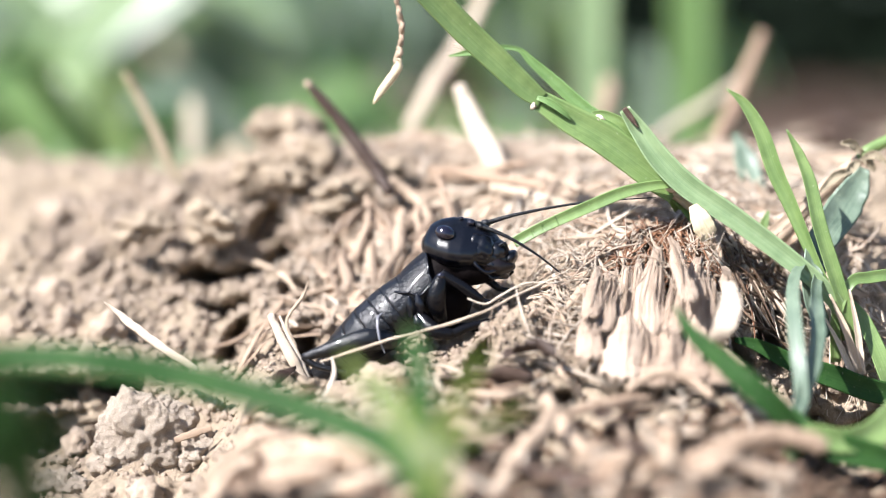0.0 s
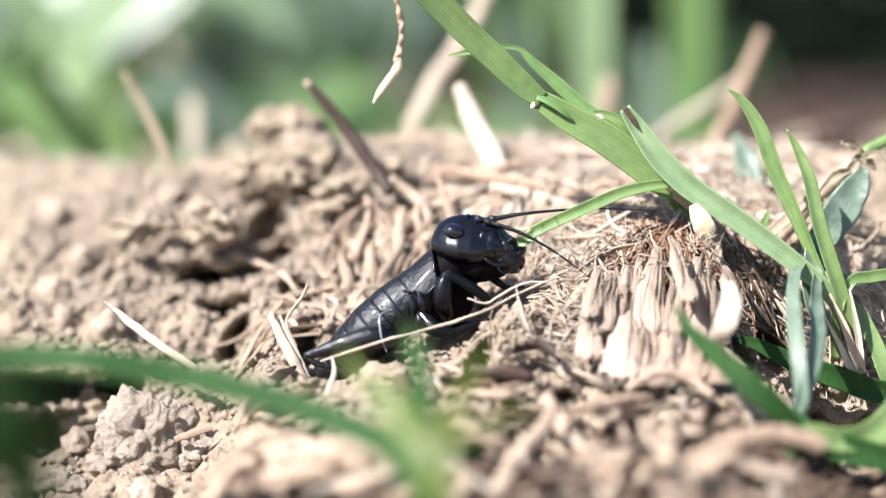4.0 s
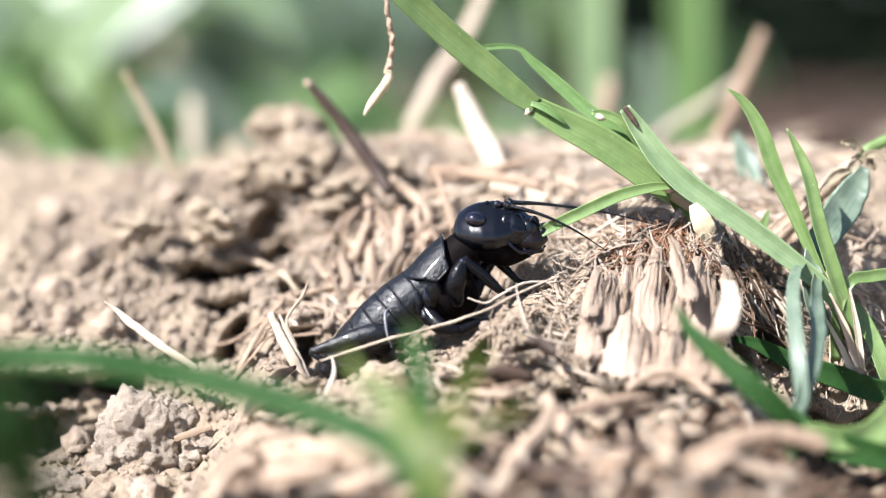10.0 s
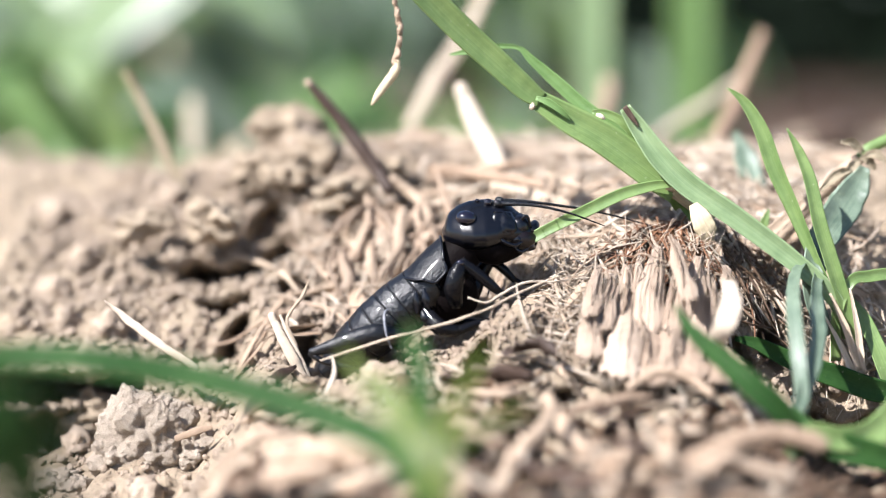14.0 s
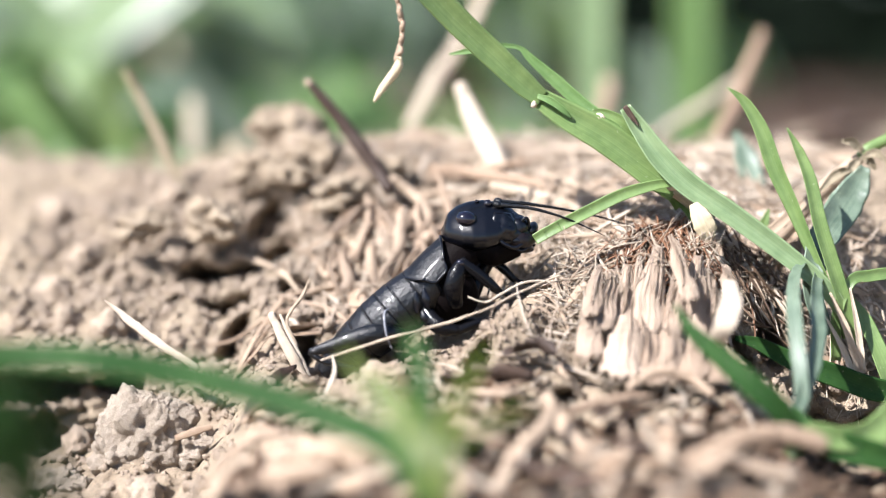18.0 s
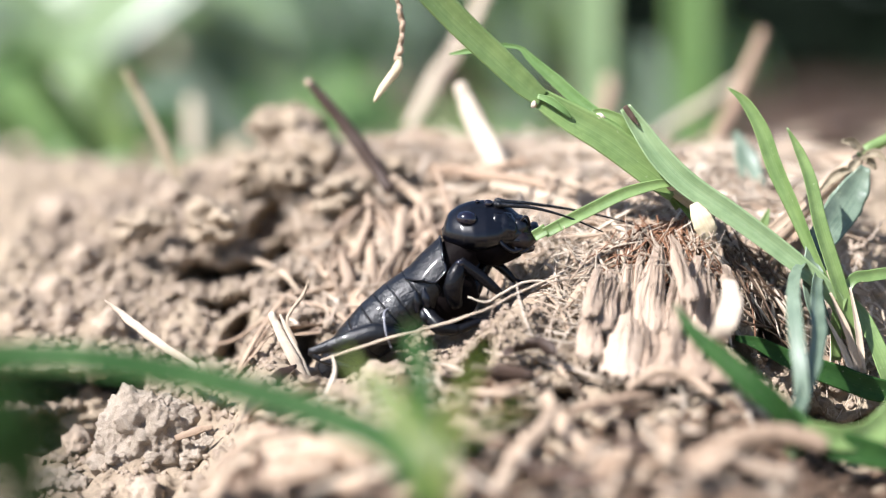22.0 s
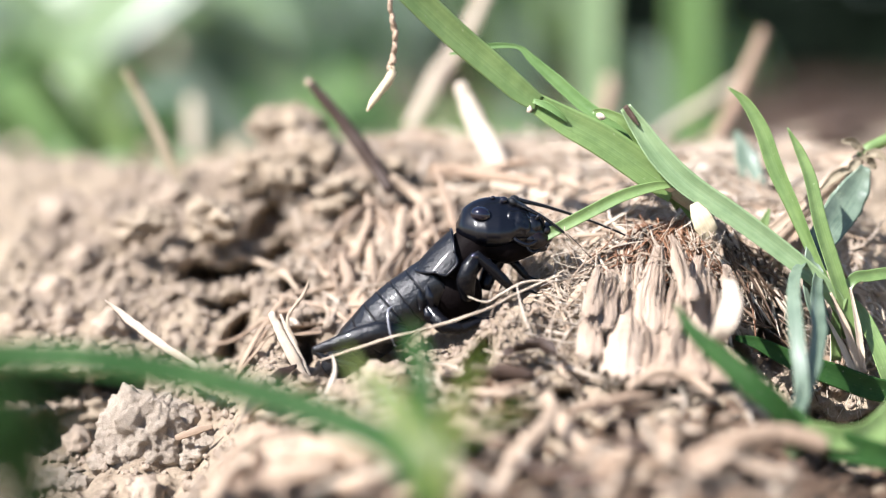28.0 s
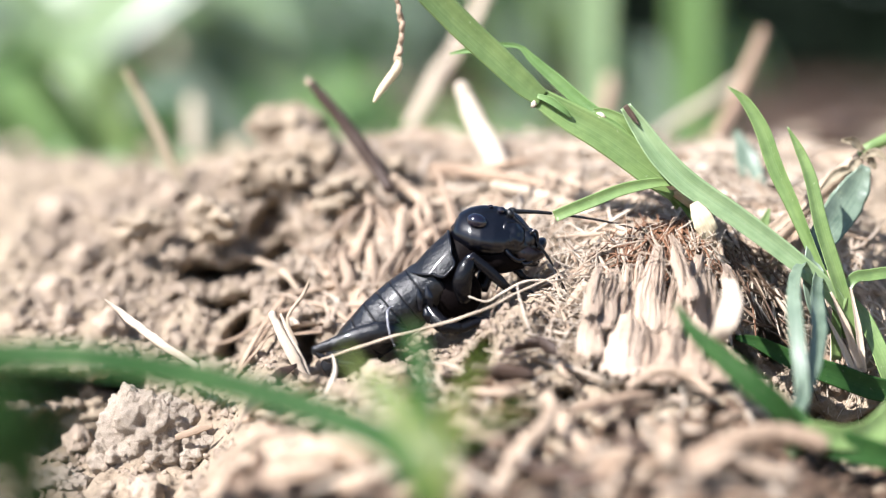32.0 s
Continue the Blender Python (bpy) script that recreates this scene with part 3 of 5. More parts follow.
ROOT_TOP = (-4.25, 5.14, 20.19)
g = Geo()
line = curve([(-6.03, 5.68, 25.30), (-5.24, 5.36, 22.28), (-4.77, 5.07, 19.49), (-4.39, 4.84, 17.31), (-4.39, 4.66, 15.63), (-4.72, 4.47, 13.87)], 40)
line = [p + Vector((0.3 * noise.noise(Vector((i * 0.45, 1, 0))) + 0.06 * math.sin(i * 1.3), 0.12 * math.cos(i * 1.3), 0)) for i, p in enumerate(line)]
tube(g, line, [0.15, 0.2, 0.17, 0.22, 0.19, 0.3], 90, 9, rough=0.9, seed=3)
tube(g, [p + Vector((0.14 * math.cos(i * 0.8), 0.14 * math.sin(i * 0.8), 0)) for i, p in enumerate(line)], [0.08, 0.1, 0.09], 60, 6, rough=0.6)
rootlet = thing("dangling_rootlet", "thin twisted dry rootlet hanging beside a grass blade", "root", at=ROOT_TOP)
part("strand", g, STRAW, rootlet)
g = tube(Geo(), [(-4.58, 4.51, 14.24), (-4.67, 4.43, 13.40), (-5.42, 4.32, 12.38), (-6.17, 4.21, 11.36), (-6.64, 4.12, 10.52)], [0.28, 0.42, 0.36, 0.3, 0.1], 18, 10, 0.7, rough=0.35)
part("tip", g, SEED, rootlet, "pale swollen root tip")


def tuft(label, at, group="grass tufts on the bank"):
    return thing("grass_tuft", label, "grass", group, at=at)


def leaf(plant, label, points, widths, material, fold=0.3, thick=0.2, n=30, **more):
    return part("leaf", blade(Geo(), points, widths, fold=fold, thick=thick, n=n, **more), material, plant, label)


main_tuft = tuft("green and bluish grass tuft rooted beside the turf", (32.90, -1.26, -7.16))
bent_tuft = tuft("thin bent grass growing behind the gnawed stalk", (20.71, 2.24, 2.15))
low_tuft = tuft("low spreading dark green grass at the turf foot", (26.30, -16.41, -12.67))


b = leaf(main_tuft, "stout pale grass blade with a browned dry tip", [(14.67, 1.39, 11.34), (15.78, 1.22, 9.69), (17.45, 0.77, 7.33), (19.70, 0.23, 5.08), (23.53, -0.34, 2.47), (27.60, -0.86, -0.55), (30.74, -1.35, -3.24), (33.13, -1.18, -6.48)],
           [0.95, 1.5, 1.95, 2.0, 1.8, 1.65, 1.4, 1.0], GRASS_PALE, fold=0.6, thick=0.3, n=44)
g = blade(Geo(), [(14.65, 1.12, 11.43), (15.10, 1.01, 10.80), (15.36, 0.93, 10.44), (15.85, 0.82, 9.8)], [0.45, 0.5, 0.4, 0.05], fold=0.4, thick=0.12, n=12, wave=0.3)
part("withered_tip", g, BROWN, b, "brown withered tip")
leaf(bent_tuft, "thin sharply bent grass blade with a silvery fold", [(0.51, 4.86, 15.63), (2.15, 4.89, 15.91), (4.12, 4.93, 16.29), (6.18, 4.92, 16.19), (7.30, 4.71, 15.17), (9.38, 4.21, 13.31), (11.45, 3.62, 11.46), (12.91, 3.11, 10.46), (15.12, 2.76, 9.08), (17.87, 2.23, 5.87), (21.17, 2.19, 1.68)],
           [0.15, 0.6, 0.5, 0.35, 0.75, 1.1, 1.15, 1.05, 1.4, 1.3, 1.0], GRASS_FAR, fold=0.5, n=50)
g = blade(Geo(), [(12.09, 1.65, 10.96), (13.23, 1.64, 10.82), (14.98, 1.53, 9.77), (16.88, 1.75, 7.05), (19.32, 2.33, 3.07)], [0.4, 0.7, 0.9, 0.9, 0.8], fold=0.55, thick=0.22)
part("leaf", g, GRASS, bent_tuft, "short curled bluish blade with a white torn end")
part("torn_end", ball(Geo(), (12.75, 1.5, 10.6), (0.42, 0.2, 0.26), 28, 10, 14, 0.5, 6), PALE, bent_tuft, "white torn end of the curled blade")
leaf(main_tuft, "tall upright green grass blade with a sharp tip", [(23.07, 1.87, 12.97), (24.54, 1.73, 11.69), (25.90, 1.39, 9.37), (26.98, 0.97, 6.40), (28.44, 0.34, 3.23), (29.98, -0.34, -0.38), (31.51, -1.02, -3.97), (32.70, -1.16, -7.18)],
           [0.12, 0.85, 1.25, 1.35, 1.25, 1.1, 1.0, 0.8], GRASS, fold=0.45, n=40, twist=(0, 10, 30, 55, 60))
leaf(main_tuft, "slim upright green grass blade", [(27.61, -0.18, 9.75), (28.52, -0.37, 7.94), (29.41, -0.72, 5.60), (30.20, -1.20, 2.00), (31.36, -1.48, -1.62), (32.56, -1.56, -5.28), (33.20, -1.45, -8.06)],
           [0.12, 0.75, 1.05, 1.2, 1.25, 1.1, 0.8], GRASS, fold=0.45, n=36)
leaf(main_tuft, "broad dusty bluish grass leaf", [(35.26, 5.3, 6.3), (34.52, 5.0, 4.74), (33.16, 4.0, 2.93), (31.45, 2.0, 1.23), (30.2, 0.0, -0.42), (29.8, -1.0, -3.6), (31.0, -1.0, -7.0)], [0.8, 2.3, 3.0, 2.7, 2.0, 1.6, 1.2], GRASS_BLUE, fold=0.3, n=40, wave=0.4)
leaf(main_tuft, "limp bluish grass leaf hanging over the soil", [(29.6, 0.8, -0.9), (28.9, -0.9, -1.2), (28.0, -3.2, -1.6), (27.3, -6.0, -2.4), (26.7, -9.0, -3.34), (26.51, -12.0, -6.34), (26.61, -13.5, -9.48), (26.47, -14.0, -12.0)], [0.6, 0.8, 1.0, 1.1, 1.15, 1.2, 1.1, 0.4], GRASS_BLUE, fold=0.25, n=46, wave=0.35, face=(-0.5, -1, 0.35))
leaf(main_tuft, "limp bluish grass leaf hanging over the soil", [(31.2, 0.6, -1.2), (30.3, -0.8, -2.0), (29.6, -3.2, -2.8), (29.0, -6.2, -3.8), (28.55, -9.0, -5.52), (27.55, -12.0, -7.62), (26.19, -14.0, -10.23), (25.53, -14.5, -12.0)], [0.6, 0.9, 1.1, 1.3, 1.4, 1.3, 1.1, 0.4], GRASS_BLUE, fold=0.3, n=46, wave=0.3, face=(0.2, -1, 0.3))
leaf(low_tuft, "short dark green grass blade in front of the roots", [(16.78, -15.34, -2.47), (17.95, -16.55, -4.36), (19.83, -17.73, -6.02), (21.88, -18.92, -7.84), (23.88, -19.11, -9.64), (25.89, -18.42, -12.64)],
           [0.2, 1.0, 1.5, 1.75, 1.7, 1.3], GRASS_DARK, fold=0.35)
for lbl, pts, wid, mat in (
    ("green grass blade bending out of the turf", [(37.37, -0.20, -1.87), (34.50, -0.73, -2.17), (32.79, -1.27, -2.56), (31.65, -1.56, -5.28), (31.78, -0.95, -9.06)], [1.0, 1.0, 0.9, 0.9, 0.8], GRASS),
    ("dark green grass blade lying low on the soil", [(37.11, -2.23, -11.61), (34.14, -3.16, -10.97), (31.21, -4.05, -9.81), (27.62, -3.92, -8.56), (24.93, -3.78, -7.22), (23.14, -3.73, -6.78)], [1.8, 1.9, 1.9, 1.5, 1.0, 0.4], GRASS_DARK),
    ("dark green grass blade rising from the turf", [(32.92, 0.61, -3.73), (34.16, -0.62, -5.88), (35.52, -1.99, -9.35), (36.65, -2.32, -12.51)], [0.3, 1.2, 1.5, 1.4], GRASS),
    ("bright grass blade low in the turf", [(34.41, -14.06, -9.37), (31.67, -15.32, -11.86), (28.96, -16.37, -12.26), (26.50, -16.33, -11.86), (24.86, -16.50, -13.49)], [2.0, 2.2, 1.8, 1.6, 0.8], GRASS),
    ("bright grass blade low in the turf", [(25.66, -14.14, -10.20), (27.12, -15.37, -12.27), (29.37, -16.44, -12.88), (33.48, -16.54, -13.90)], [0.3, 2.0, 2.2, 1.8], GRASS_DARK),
    ("small green grass shoot", [(27.29, 5.31, 2.73), (26.91, 5.20, 1.65), (26.58, 5.08, 0.47)], [0.2, 0.8, 0.7], GRASS),
    ("small bluish grass shoot behind the roots", [(26.58, 19.01, 8.67), (27.44, 17.74, 6.17), (27.86, 15.45, 3.51)], [0.4, 2.2, 2.0], GRASS_BLUE),
):
    leaf(main_tuft if pts[1][1] > -8 else low_tuft, lbl, pts, wid, mat)
for k, (a, m, b, w) in enumerate((((31.0, -1.9, -3.4), (32.2, -2.4, -6.2), (33.3, -2.6, -9.6), 0.6), ((32.6, -1.8, -3.0), (33.2, -2.3, -6.4), (33.6, -2.5, -9.8), 0.55), ((30.6, -2.0, -5.2), (31.9, -2.7, -7.8), (33.0, -2.9, -10.4), 0.5))):
    part("dry_sheath", blade(Geo(), [a, m, b], [0.3 * w, w, 1.1 * w], fold=0.6, thick=0.2, n=16, wave=0.6, seed=k), PALE if k else STRAW, main_tuft, "dry papery sheath at the grass base")
# the dried stem with a withered leaf clasping it
g = tube(Geo(), [(40.83, 7.14, 10.57), (38.21, 6.97, 8.91), (35.82, 6.84, 7.68), (35.11, 6.77, 7.01)], [0.55, 0.5, 0.5, 0.4], 14, 12)
twig = thing("dried_stem", "dried yellowish grass stem with a shrivelled leaf at its joint", "stem", at=(27.77, 5.05, 0.23))
part("green_shoot", g, GRASS, twig)
g = tube(Geo(), [(35.42, 7.09, 7.23), (33.27, 6.88, 5.19), (31.29, 6.41, 3.60), (29.05, 5.67, 1.36), (26.82, 4.93, -0.95)], [0.5, 0.75, 0.7, 0.75, 0.7], 22, 12, rough=0.15)
part("cane", g, STRAW, twig)
g = Geo()
for k, (p, q) in enumerate((((35.30, 6.41, 7.41), (33.36, 5.91, 8.38)), ((35.44, 6.19, 7.23), (37.15, 5.73, 6.69)), ((34.97, 6.15, 6.81), (33.74, 5.76, 5.07)), ((34.21, 5.87, 6.11), (31.56, 5.47, 4.24)), ((35.09, 6.27, 7.04), (36.35, 6.26, 5.99)))):
    blade(g, curve([p, Vector(p).lerp(Vector(q), 0.5) + Vector((0, 0, 0.35)), q], 10), [0.5, 0.9, 0.3], fold=0.6, thick=0.14, n=12, wave=1.2, seed=k)
part("shrivelled_leaf", g, HUSK, twig)
g = blade(Geo(), [(23.35, 3.79, -2.24), (25.79, 4.48, -0.42), (29.19, 5.27, 2.35), (30.75, 5.62, 3.75)], [1.0, 1.0, 0.9, 0.6], fold=0.3)
thing("dry_straw", "yellowish dry straw lying among the grass bases", "straw", "straws on the bank", g, STRAW, at=(25.79, 4.48, -0.42))

# foreground grass, close to the lens
near_tuft = tuft("soft green grass tuft growing close to the lens", (-0.28, -46.46, -11.55), "grass close to the lens")
# corner leaves: dark green and faces turned from the sun supply the shade
corner_tuft = tuft("dark grass tuft in the shaded corner by the lens", (-17.5, -64.0, -18.5), "grass close to the lens")
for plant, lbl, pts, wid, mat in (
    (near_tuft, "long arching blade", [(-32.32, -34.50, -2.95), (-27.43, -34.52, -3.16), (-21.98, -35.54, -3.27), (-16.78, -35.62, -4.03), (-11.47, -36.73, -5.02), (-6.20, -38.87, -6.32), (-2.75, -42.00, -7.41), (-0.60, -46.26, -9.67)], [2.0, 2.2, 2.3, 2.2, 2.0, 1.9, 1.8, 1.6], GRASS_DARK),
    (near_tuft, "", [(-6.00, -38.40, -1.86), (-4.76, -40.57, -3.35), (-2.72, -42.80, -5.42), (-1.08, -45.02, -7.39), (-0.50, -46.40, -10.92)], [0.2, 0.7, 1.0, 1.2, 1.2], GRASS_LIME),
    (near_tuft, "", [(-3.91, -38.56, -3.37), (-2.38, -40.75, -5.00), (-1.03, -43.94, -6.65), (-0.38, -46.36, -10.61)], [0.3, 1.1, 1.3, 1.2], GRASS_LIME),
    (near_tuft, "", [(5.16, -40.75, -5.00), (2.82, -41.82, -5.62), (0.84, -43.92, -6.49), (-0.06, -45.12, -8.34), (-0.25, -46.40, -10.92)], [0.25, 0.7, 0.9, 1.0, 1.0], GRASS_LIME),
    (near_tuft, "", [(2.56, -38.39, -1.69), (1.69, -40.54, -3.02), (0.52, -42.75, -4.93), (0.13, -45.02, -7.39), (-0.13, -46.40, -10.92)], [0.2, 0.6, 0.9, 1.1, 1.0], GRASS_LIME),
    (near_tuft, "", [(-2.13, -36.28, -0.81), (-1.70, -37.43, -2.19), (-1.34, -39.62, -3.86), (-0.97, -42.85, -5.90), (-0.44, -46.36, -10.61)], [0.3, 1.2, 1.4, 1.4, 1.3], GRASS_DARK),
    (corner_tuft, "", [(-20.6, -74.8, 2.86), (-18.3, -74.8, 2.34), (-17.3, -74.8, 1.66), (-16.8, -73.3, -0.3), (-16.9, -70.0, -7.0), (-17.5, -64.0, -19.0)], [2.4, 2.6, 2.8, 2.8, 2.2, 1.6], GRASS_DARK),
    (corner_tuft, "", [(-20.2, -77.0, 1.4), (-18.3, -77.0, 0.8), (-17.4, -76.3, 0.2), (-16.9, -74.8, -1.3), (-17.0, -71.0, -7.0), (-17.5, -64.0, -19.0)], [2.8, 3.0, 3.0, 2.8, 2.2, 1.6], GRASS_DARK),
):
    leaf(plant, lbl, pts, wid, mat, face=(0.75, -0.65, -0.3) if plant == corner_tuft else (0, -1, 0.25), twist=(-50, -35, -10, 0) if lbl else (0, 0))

# unseen tuft past the left edge, added to keep sun out of the hollow
shade_tuft = tuft("unseen grass tuft added to shade the hollow", (-42.44, 0.44, -14.94), "grass close to the lens")
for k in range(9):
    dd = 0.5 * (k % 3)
    leaf(shade_tuft, "", [Vector((-43.37, 0.34, -15.86)) + Vector((0.3 * k - 1, -dd, 0)), Vector((-43.37, 1.02, -9.40)) + Vector((0.6 * k - 2.4, -dd, 0.3)), Vector((-43.07, 0.61, -3.73)) + Vector((1.0 * k - 4, -dd - 1, 0.2 * (k % 4))), Vector((-42.77, 0.00, 0.05)) + Vector((1.3 * k - 6.5, -dd - 2, -0.3 * (k % 3)))],
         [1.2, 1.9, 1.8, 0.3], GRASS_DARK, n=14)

# ---- stones, sticks and single straws ----
rnd = random.Random(11)


def clod_geo(r, seed, rings=14, sides=20, lump=0.75):
    g = ball(Geo(), (0, 0, 0), r, 0, rings, sides, lump, seed)
    g.v = [v * (1 + 0.11 * noise.noise(v * 2.3 / max(r) + Vector((seed, 0, 3))) + 0.05 * noise.noise(v * 5.5 / max(r))) for v in g.v]
    return g


def placed(geo, m):
    """The geometry turned and moved by a matrix, in millimetres."""
    geo.v = [m @ Vector(v) for v in geo.v]
    return geo


def turned(at, rx=0, ry=0, rz=0):
    return Matrix.LocRotScale(Vector(at), Euler((radians(rx), radians(ry), radians(rz))), None)


clay = thing("clay_clod", "grey crusted clay clod with grainy surface", "clod", at=(-24.00, -1.23, -17.40))
for k, (c, r, t) in enumerate((((-24.21, -1.39, -15.12), (3.7, 2.2, 3.8), 28), ((-26.52, -1.78, -16.90), (2.4, 2.0, 2.6), 0), ((-20.91, -0.93, -16.52), (2.4, 2.0, 2.0), 0), ((-30.65, -3.00, -18.94), (2.6, 2.0, 1.6), 0))):
    q = clod_geo(r, 3 + k, 84, 116, 0.3)
    q.v = [v + v.normalized() * (0.45 * noise.noise(v * 0.5 + Vector((k, 0, 0))) + 0.3 * (0.4 - noise.voronoi(v / 1.5 + Vector((50, 50, 50)))[0][0]) + 0.5 * (0.4 - noise.voronoi(v / 0.62 + Vector((50, 50, 50)))[0][0]) + 0.1 * noise.noise(v * 4)) for v in q.v]
    part("lump", placed(q, turned(c, 0, t, 0)), STONE, clay)

STRAWS = (
    ("bleached sharp straw leaning out of the soil", [(-27.67, 0.56, -4.28), (-25.78, 0.39, -5.84), (-23.39, -0.29, -7.55), (-19.88, -1.02, -9.75)], [0.1, 0.7, 0.75, 0.6], PALE, 0.5),
    ("split pale straw stump standing in the soil", [(-14.05, -0.15, -5.29), (-13.40, -0.39, -6.60), (-12.34, -0.71, -8.64), (-11.21, -0.65, -10.98)], [0.55, 0.75, 0.95, 0.9], PALE, 0.5),
    ("split pale straw stump standing in the soil", [(-13.29, 0.03, -5.41), (-12.67, -0.32, -6.85), (-11.89, -0.49, -8.45), (-10.99, -0.50, -10.54)], [0.2, 0.35, 0.5, 0.6], PALE, 0.5),
    ("thin curved dry fibre standing in the soil", [(-10.94, 0.23, -2.57), (-11.44, 0.09, -3.89), (-12.41, -0.04, -5.13), (-12.67, -0.25, -6.16), (-11.89, -0.44, -7.99)], [0.08, 0.3, 0.25, 0.25, 0.3], STRAW, 0.6),
    ("broad faded straw standing behind the soil ridge", [(-31.10, 31.65, 14.09), (-29.55, 31.35, 11.23), (-27.45, 29.91, 7.15), (-25.38, 28.48, 3.11), (-23.46, 26.20, 0.56)], [0.7, 0.9, 1.0, 0.9, 0.8], HUSK, 0.3),
    ("pale upright straw behind the cricket", [(1.48, 23.49, 12.98), (2.69, 23.18, 10.09), (4.51, 21.80, 6.47), (6.31, 20.50, 3.67), (7.52, 18.34, 2.27)], [1.1, 1.9, 2.0, 1.6, 1.0], PALE, 0.3),
    ("long pale straw leaning behind the ridge", [(4.94, 57.75, 23.27), (1.93, 54.10, 17.25), (-1.17, 51.60, 12.63), (-3.57, 47.11, 8.17)], [1.2, 1.5, 1.5, 1.3], PALE, 0.3),
    ("tall dry stalk standing behind the turf", [(34.56, 50.20, 18.42), (32.86, 48.78, 14.48), (30.41, 46.27, 9.70), (26.68, 40.64, 4.02)], [1.0, 1.3, 1.4, 1.4], STRAW, 0.4),
    ("leaning dry stalk behind the turf", [(34.46, 63.72, 13.13), (29.58, 61.37, 9.92), (24.80, 59.07, 7.10), (20.11, 50.70, 4.04)], [0.8, 1.0, 1.0, 0.9], PALE, 0.4),
    ("short dry stub on the ridge", [(-32.48, 85.0, 10.4), (-31.72, 83.0, 8.0), (-30.49, 78.0, -3.0)], [1.6, 2.2, 2.4], HUSK, 0.4),
    ("short dry stub on the ridge", [(20.14, 71.76, 13.06), (19.28, 69.40, 9.72), (16.61, 60.90, 5.41)], [1.6, 1.8, 2.0], STRAW, 0.4),
    ("brown wood chip lying on the clod", [(-21.47, -3.19, -15.01), (-19.84, -3.42, -14.36), (-18.52, -3.48, -13.98)], [0.5, 0.65, 0.4], STRAW, 0.2),
    ("yellowish root strand lying across the burrow", [(-9.72, -5.40, -8.31), (-6.39, -5.28, -7.21), (-2.84, -5.27, -6.09), (0.71, -5.17, -5.21), (3.82, -4.86, -4.13), (6.53, -3.71, -2.80), (9.26, -2.83, -2.01), (11.60, -1.70, -1.87)], [0.16, 0.27, 0.2, 0.24, 0.18, 0.2, 0.16, 0.1], PALE, 0.7),
    ("thin pale root looping over the litter", [(1.96, -3.99, -3.49), (3.39, -4.02, -3.84), (4.74, -3.65, -3.17), (6.32, -3.27, -2.41), (9.05, -2.66, -2.30), (12.03, -2.03, -2.11)], [0.12, 0.18, 0.2, 0.2, 0.18, 0.12], PALE, 0.8),
    ("dry straw lying flat among the chips", [(-10.24, -23.40, -12.13), (-6.70, -24.32, -11.33), (-2.44, -25.32, -11.31)], [1.5, 2.2, 2.0], ROOT, 0.25),
    ("dry straw lying flat among the chips", [(-14.00, -17.48, -13.27), (-11.87, -18.40, -12.44), (-9.58, -19.32, -11.63)], [1.2, 1.5, 1.0], ROOT, 0.25),
    ("curved pale root in the near litter", [(7.43, -16.03, -9.00), (8.32, -18.19, -10.43), (9.78, -20.35, -11.81), (12.86, -21.43, -12.58), (16.54, -20.39, -12.21)], [0.9, 1.1, 1.2, 1.2, 1.0], ROOT, 0.7),
    ("curved pale root in the near litter", [(15.88, -25.42, -12.26), (19.47, -24.28, -10.95), (23.12, -23.21, -10.40), (26.23, -23.29, -11.17)], [1.4, 1.6, 1.5, 1.2], ROOT, 0.6),
    ("curved pale root in the near litter", [(3.66, -25.62, -14.15), (5.28, -23.34, -11.55), (6.88, -22.19, -10.21), (7.79, -20.06, -9.04)], [1.3, 1.3, 1.1, 0.8], ROOT, 0.6),
    ("curved pale root in the near litter", [(13.58, -14.01, -8.96), (15.66, -13.88, -7.71), (18.16, -13.93, -8.13), (19.68, -15.04, -9.19)], [0.7, 0.8, 0.8, 0.6], ROOT, 0.7),
    ("short dry root under the ridge", [(-4.75, 15.57, 4.62), (-2.98, 15.44, 3.41), (-1.61, 14.29, 1.98), (-0.95, 13.05, -0.22)], [1.1, 1.0, 0.9, 0.9], STRAW, 0.8),
    ("dry stem lying along the ridge", [(-5.75, 30.91, 7.10), (-1.88, 30.97, 7.65), (3.08, 29.87, 6.76), (9.57, 27.80, 6.16)], [1.4, 1.6, 1.4, 1.0], STRAW, 0.5),
    ("dry stem lying along the ridge", [(4.32, 14.51, 4.08), (7.79, 13.43, 3.41), (11.56, 10.28, 2.17), (12.77, 7.07, 0.27)], [0.9, 1.0, 1.0, 0.8], STRAW, 0.5),
    ("dry stem lying along the ridge", [(-1.25, 20.66, 5.22), (3.40, 18.61, 4.83), (8.90, 15.50, 4.01), (12.70, 12.35, 2.74)], [0.8, 1.0, 0.9, 0.6], STRAW, 0.5),
)
for k, (lbl, pts, rad, mat, flat) in enumerate(STRAWS):
    way = curve(pts, 26)
    sway = 0.009 * (way[-1] - way[0]).length
    way = [p + sway * noise.noise_vector(Vector((i * 0.3, k * 3.7, 0))) for i, p in enumerate(way)]
    g = tube(Geo(), way, [r * 0.5 for r in rad], 34, 10, flat, rough=0.4 if "root" in lbl else 0.14, seed=k)
    thing("root" if "root" in lbl or "fibre" in lbl else "straw", lbl, "root" if "root" in lbl or "fibre" in lbl else "straw", "roots and straws on the bank", g, mat, at=pts[-1])
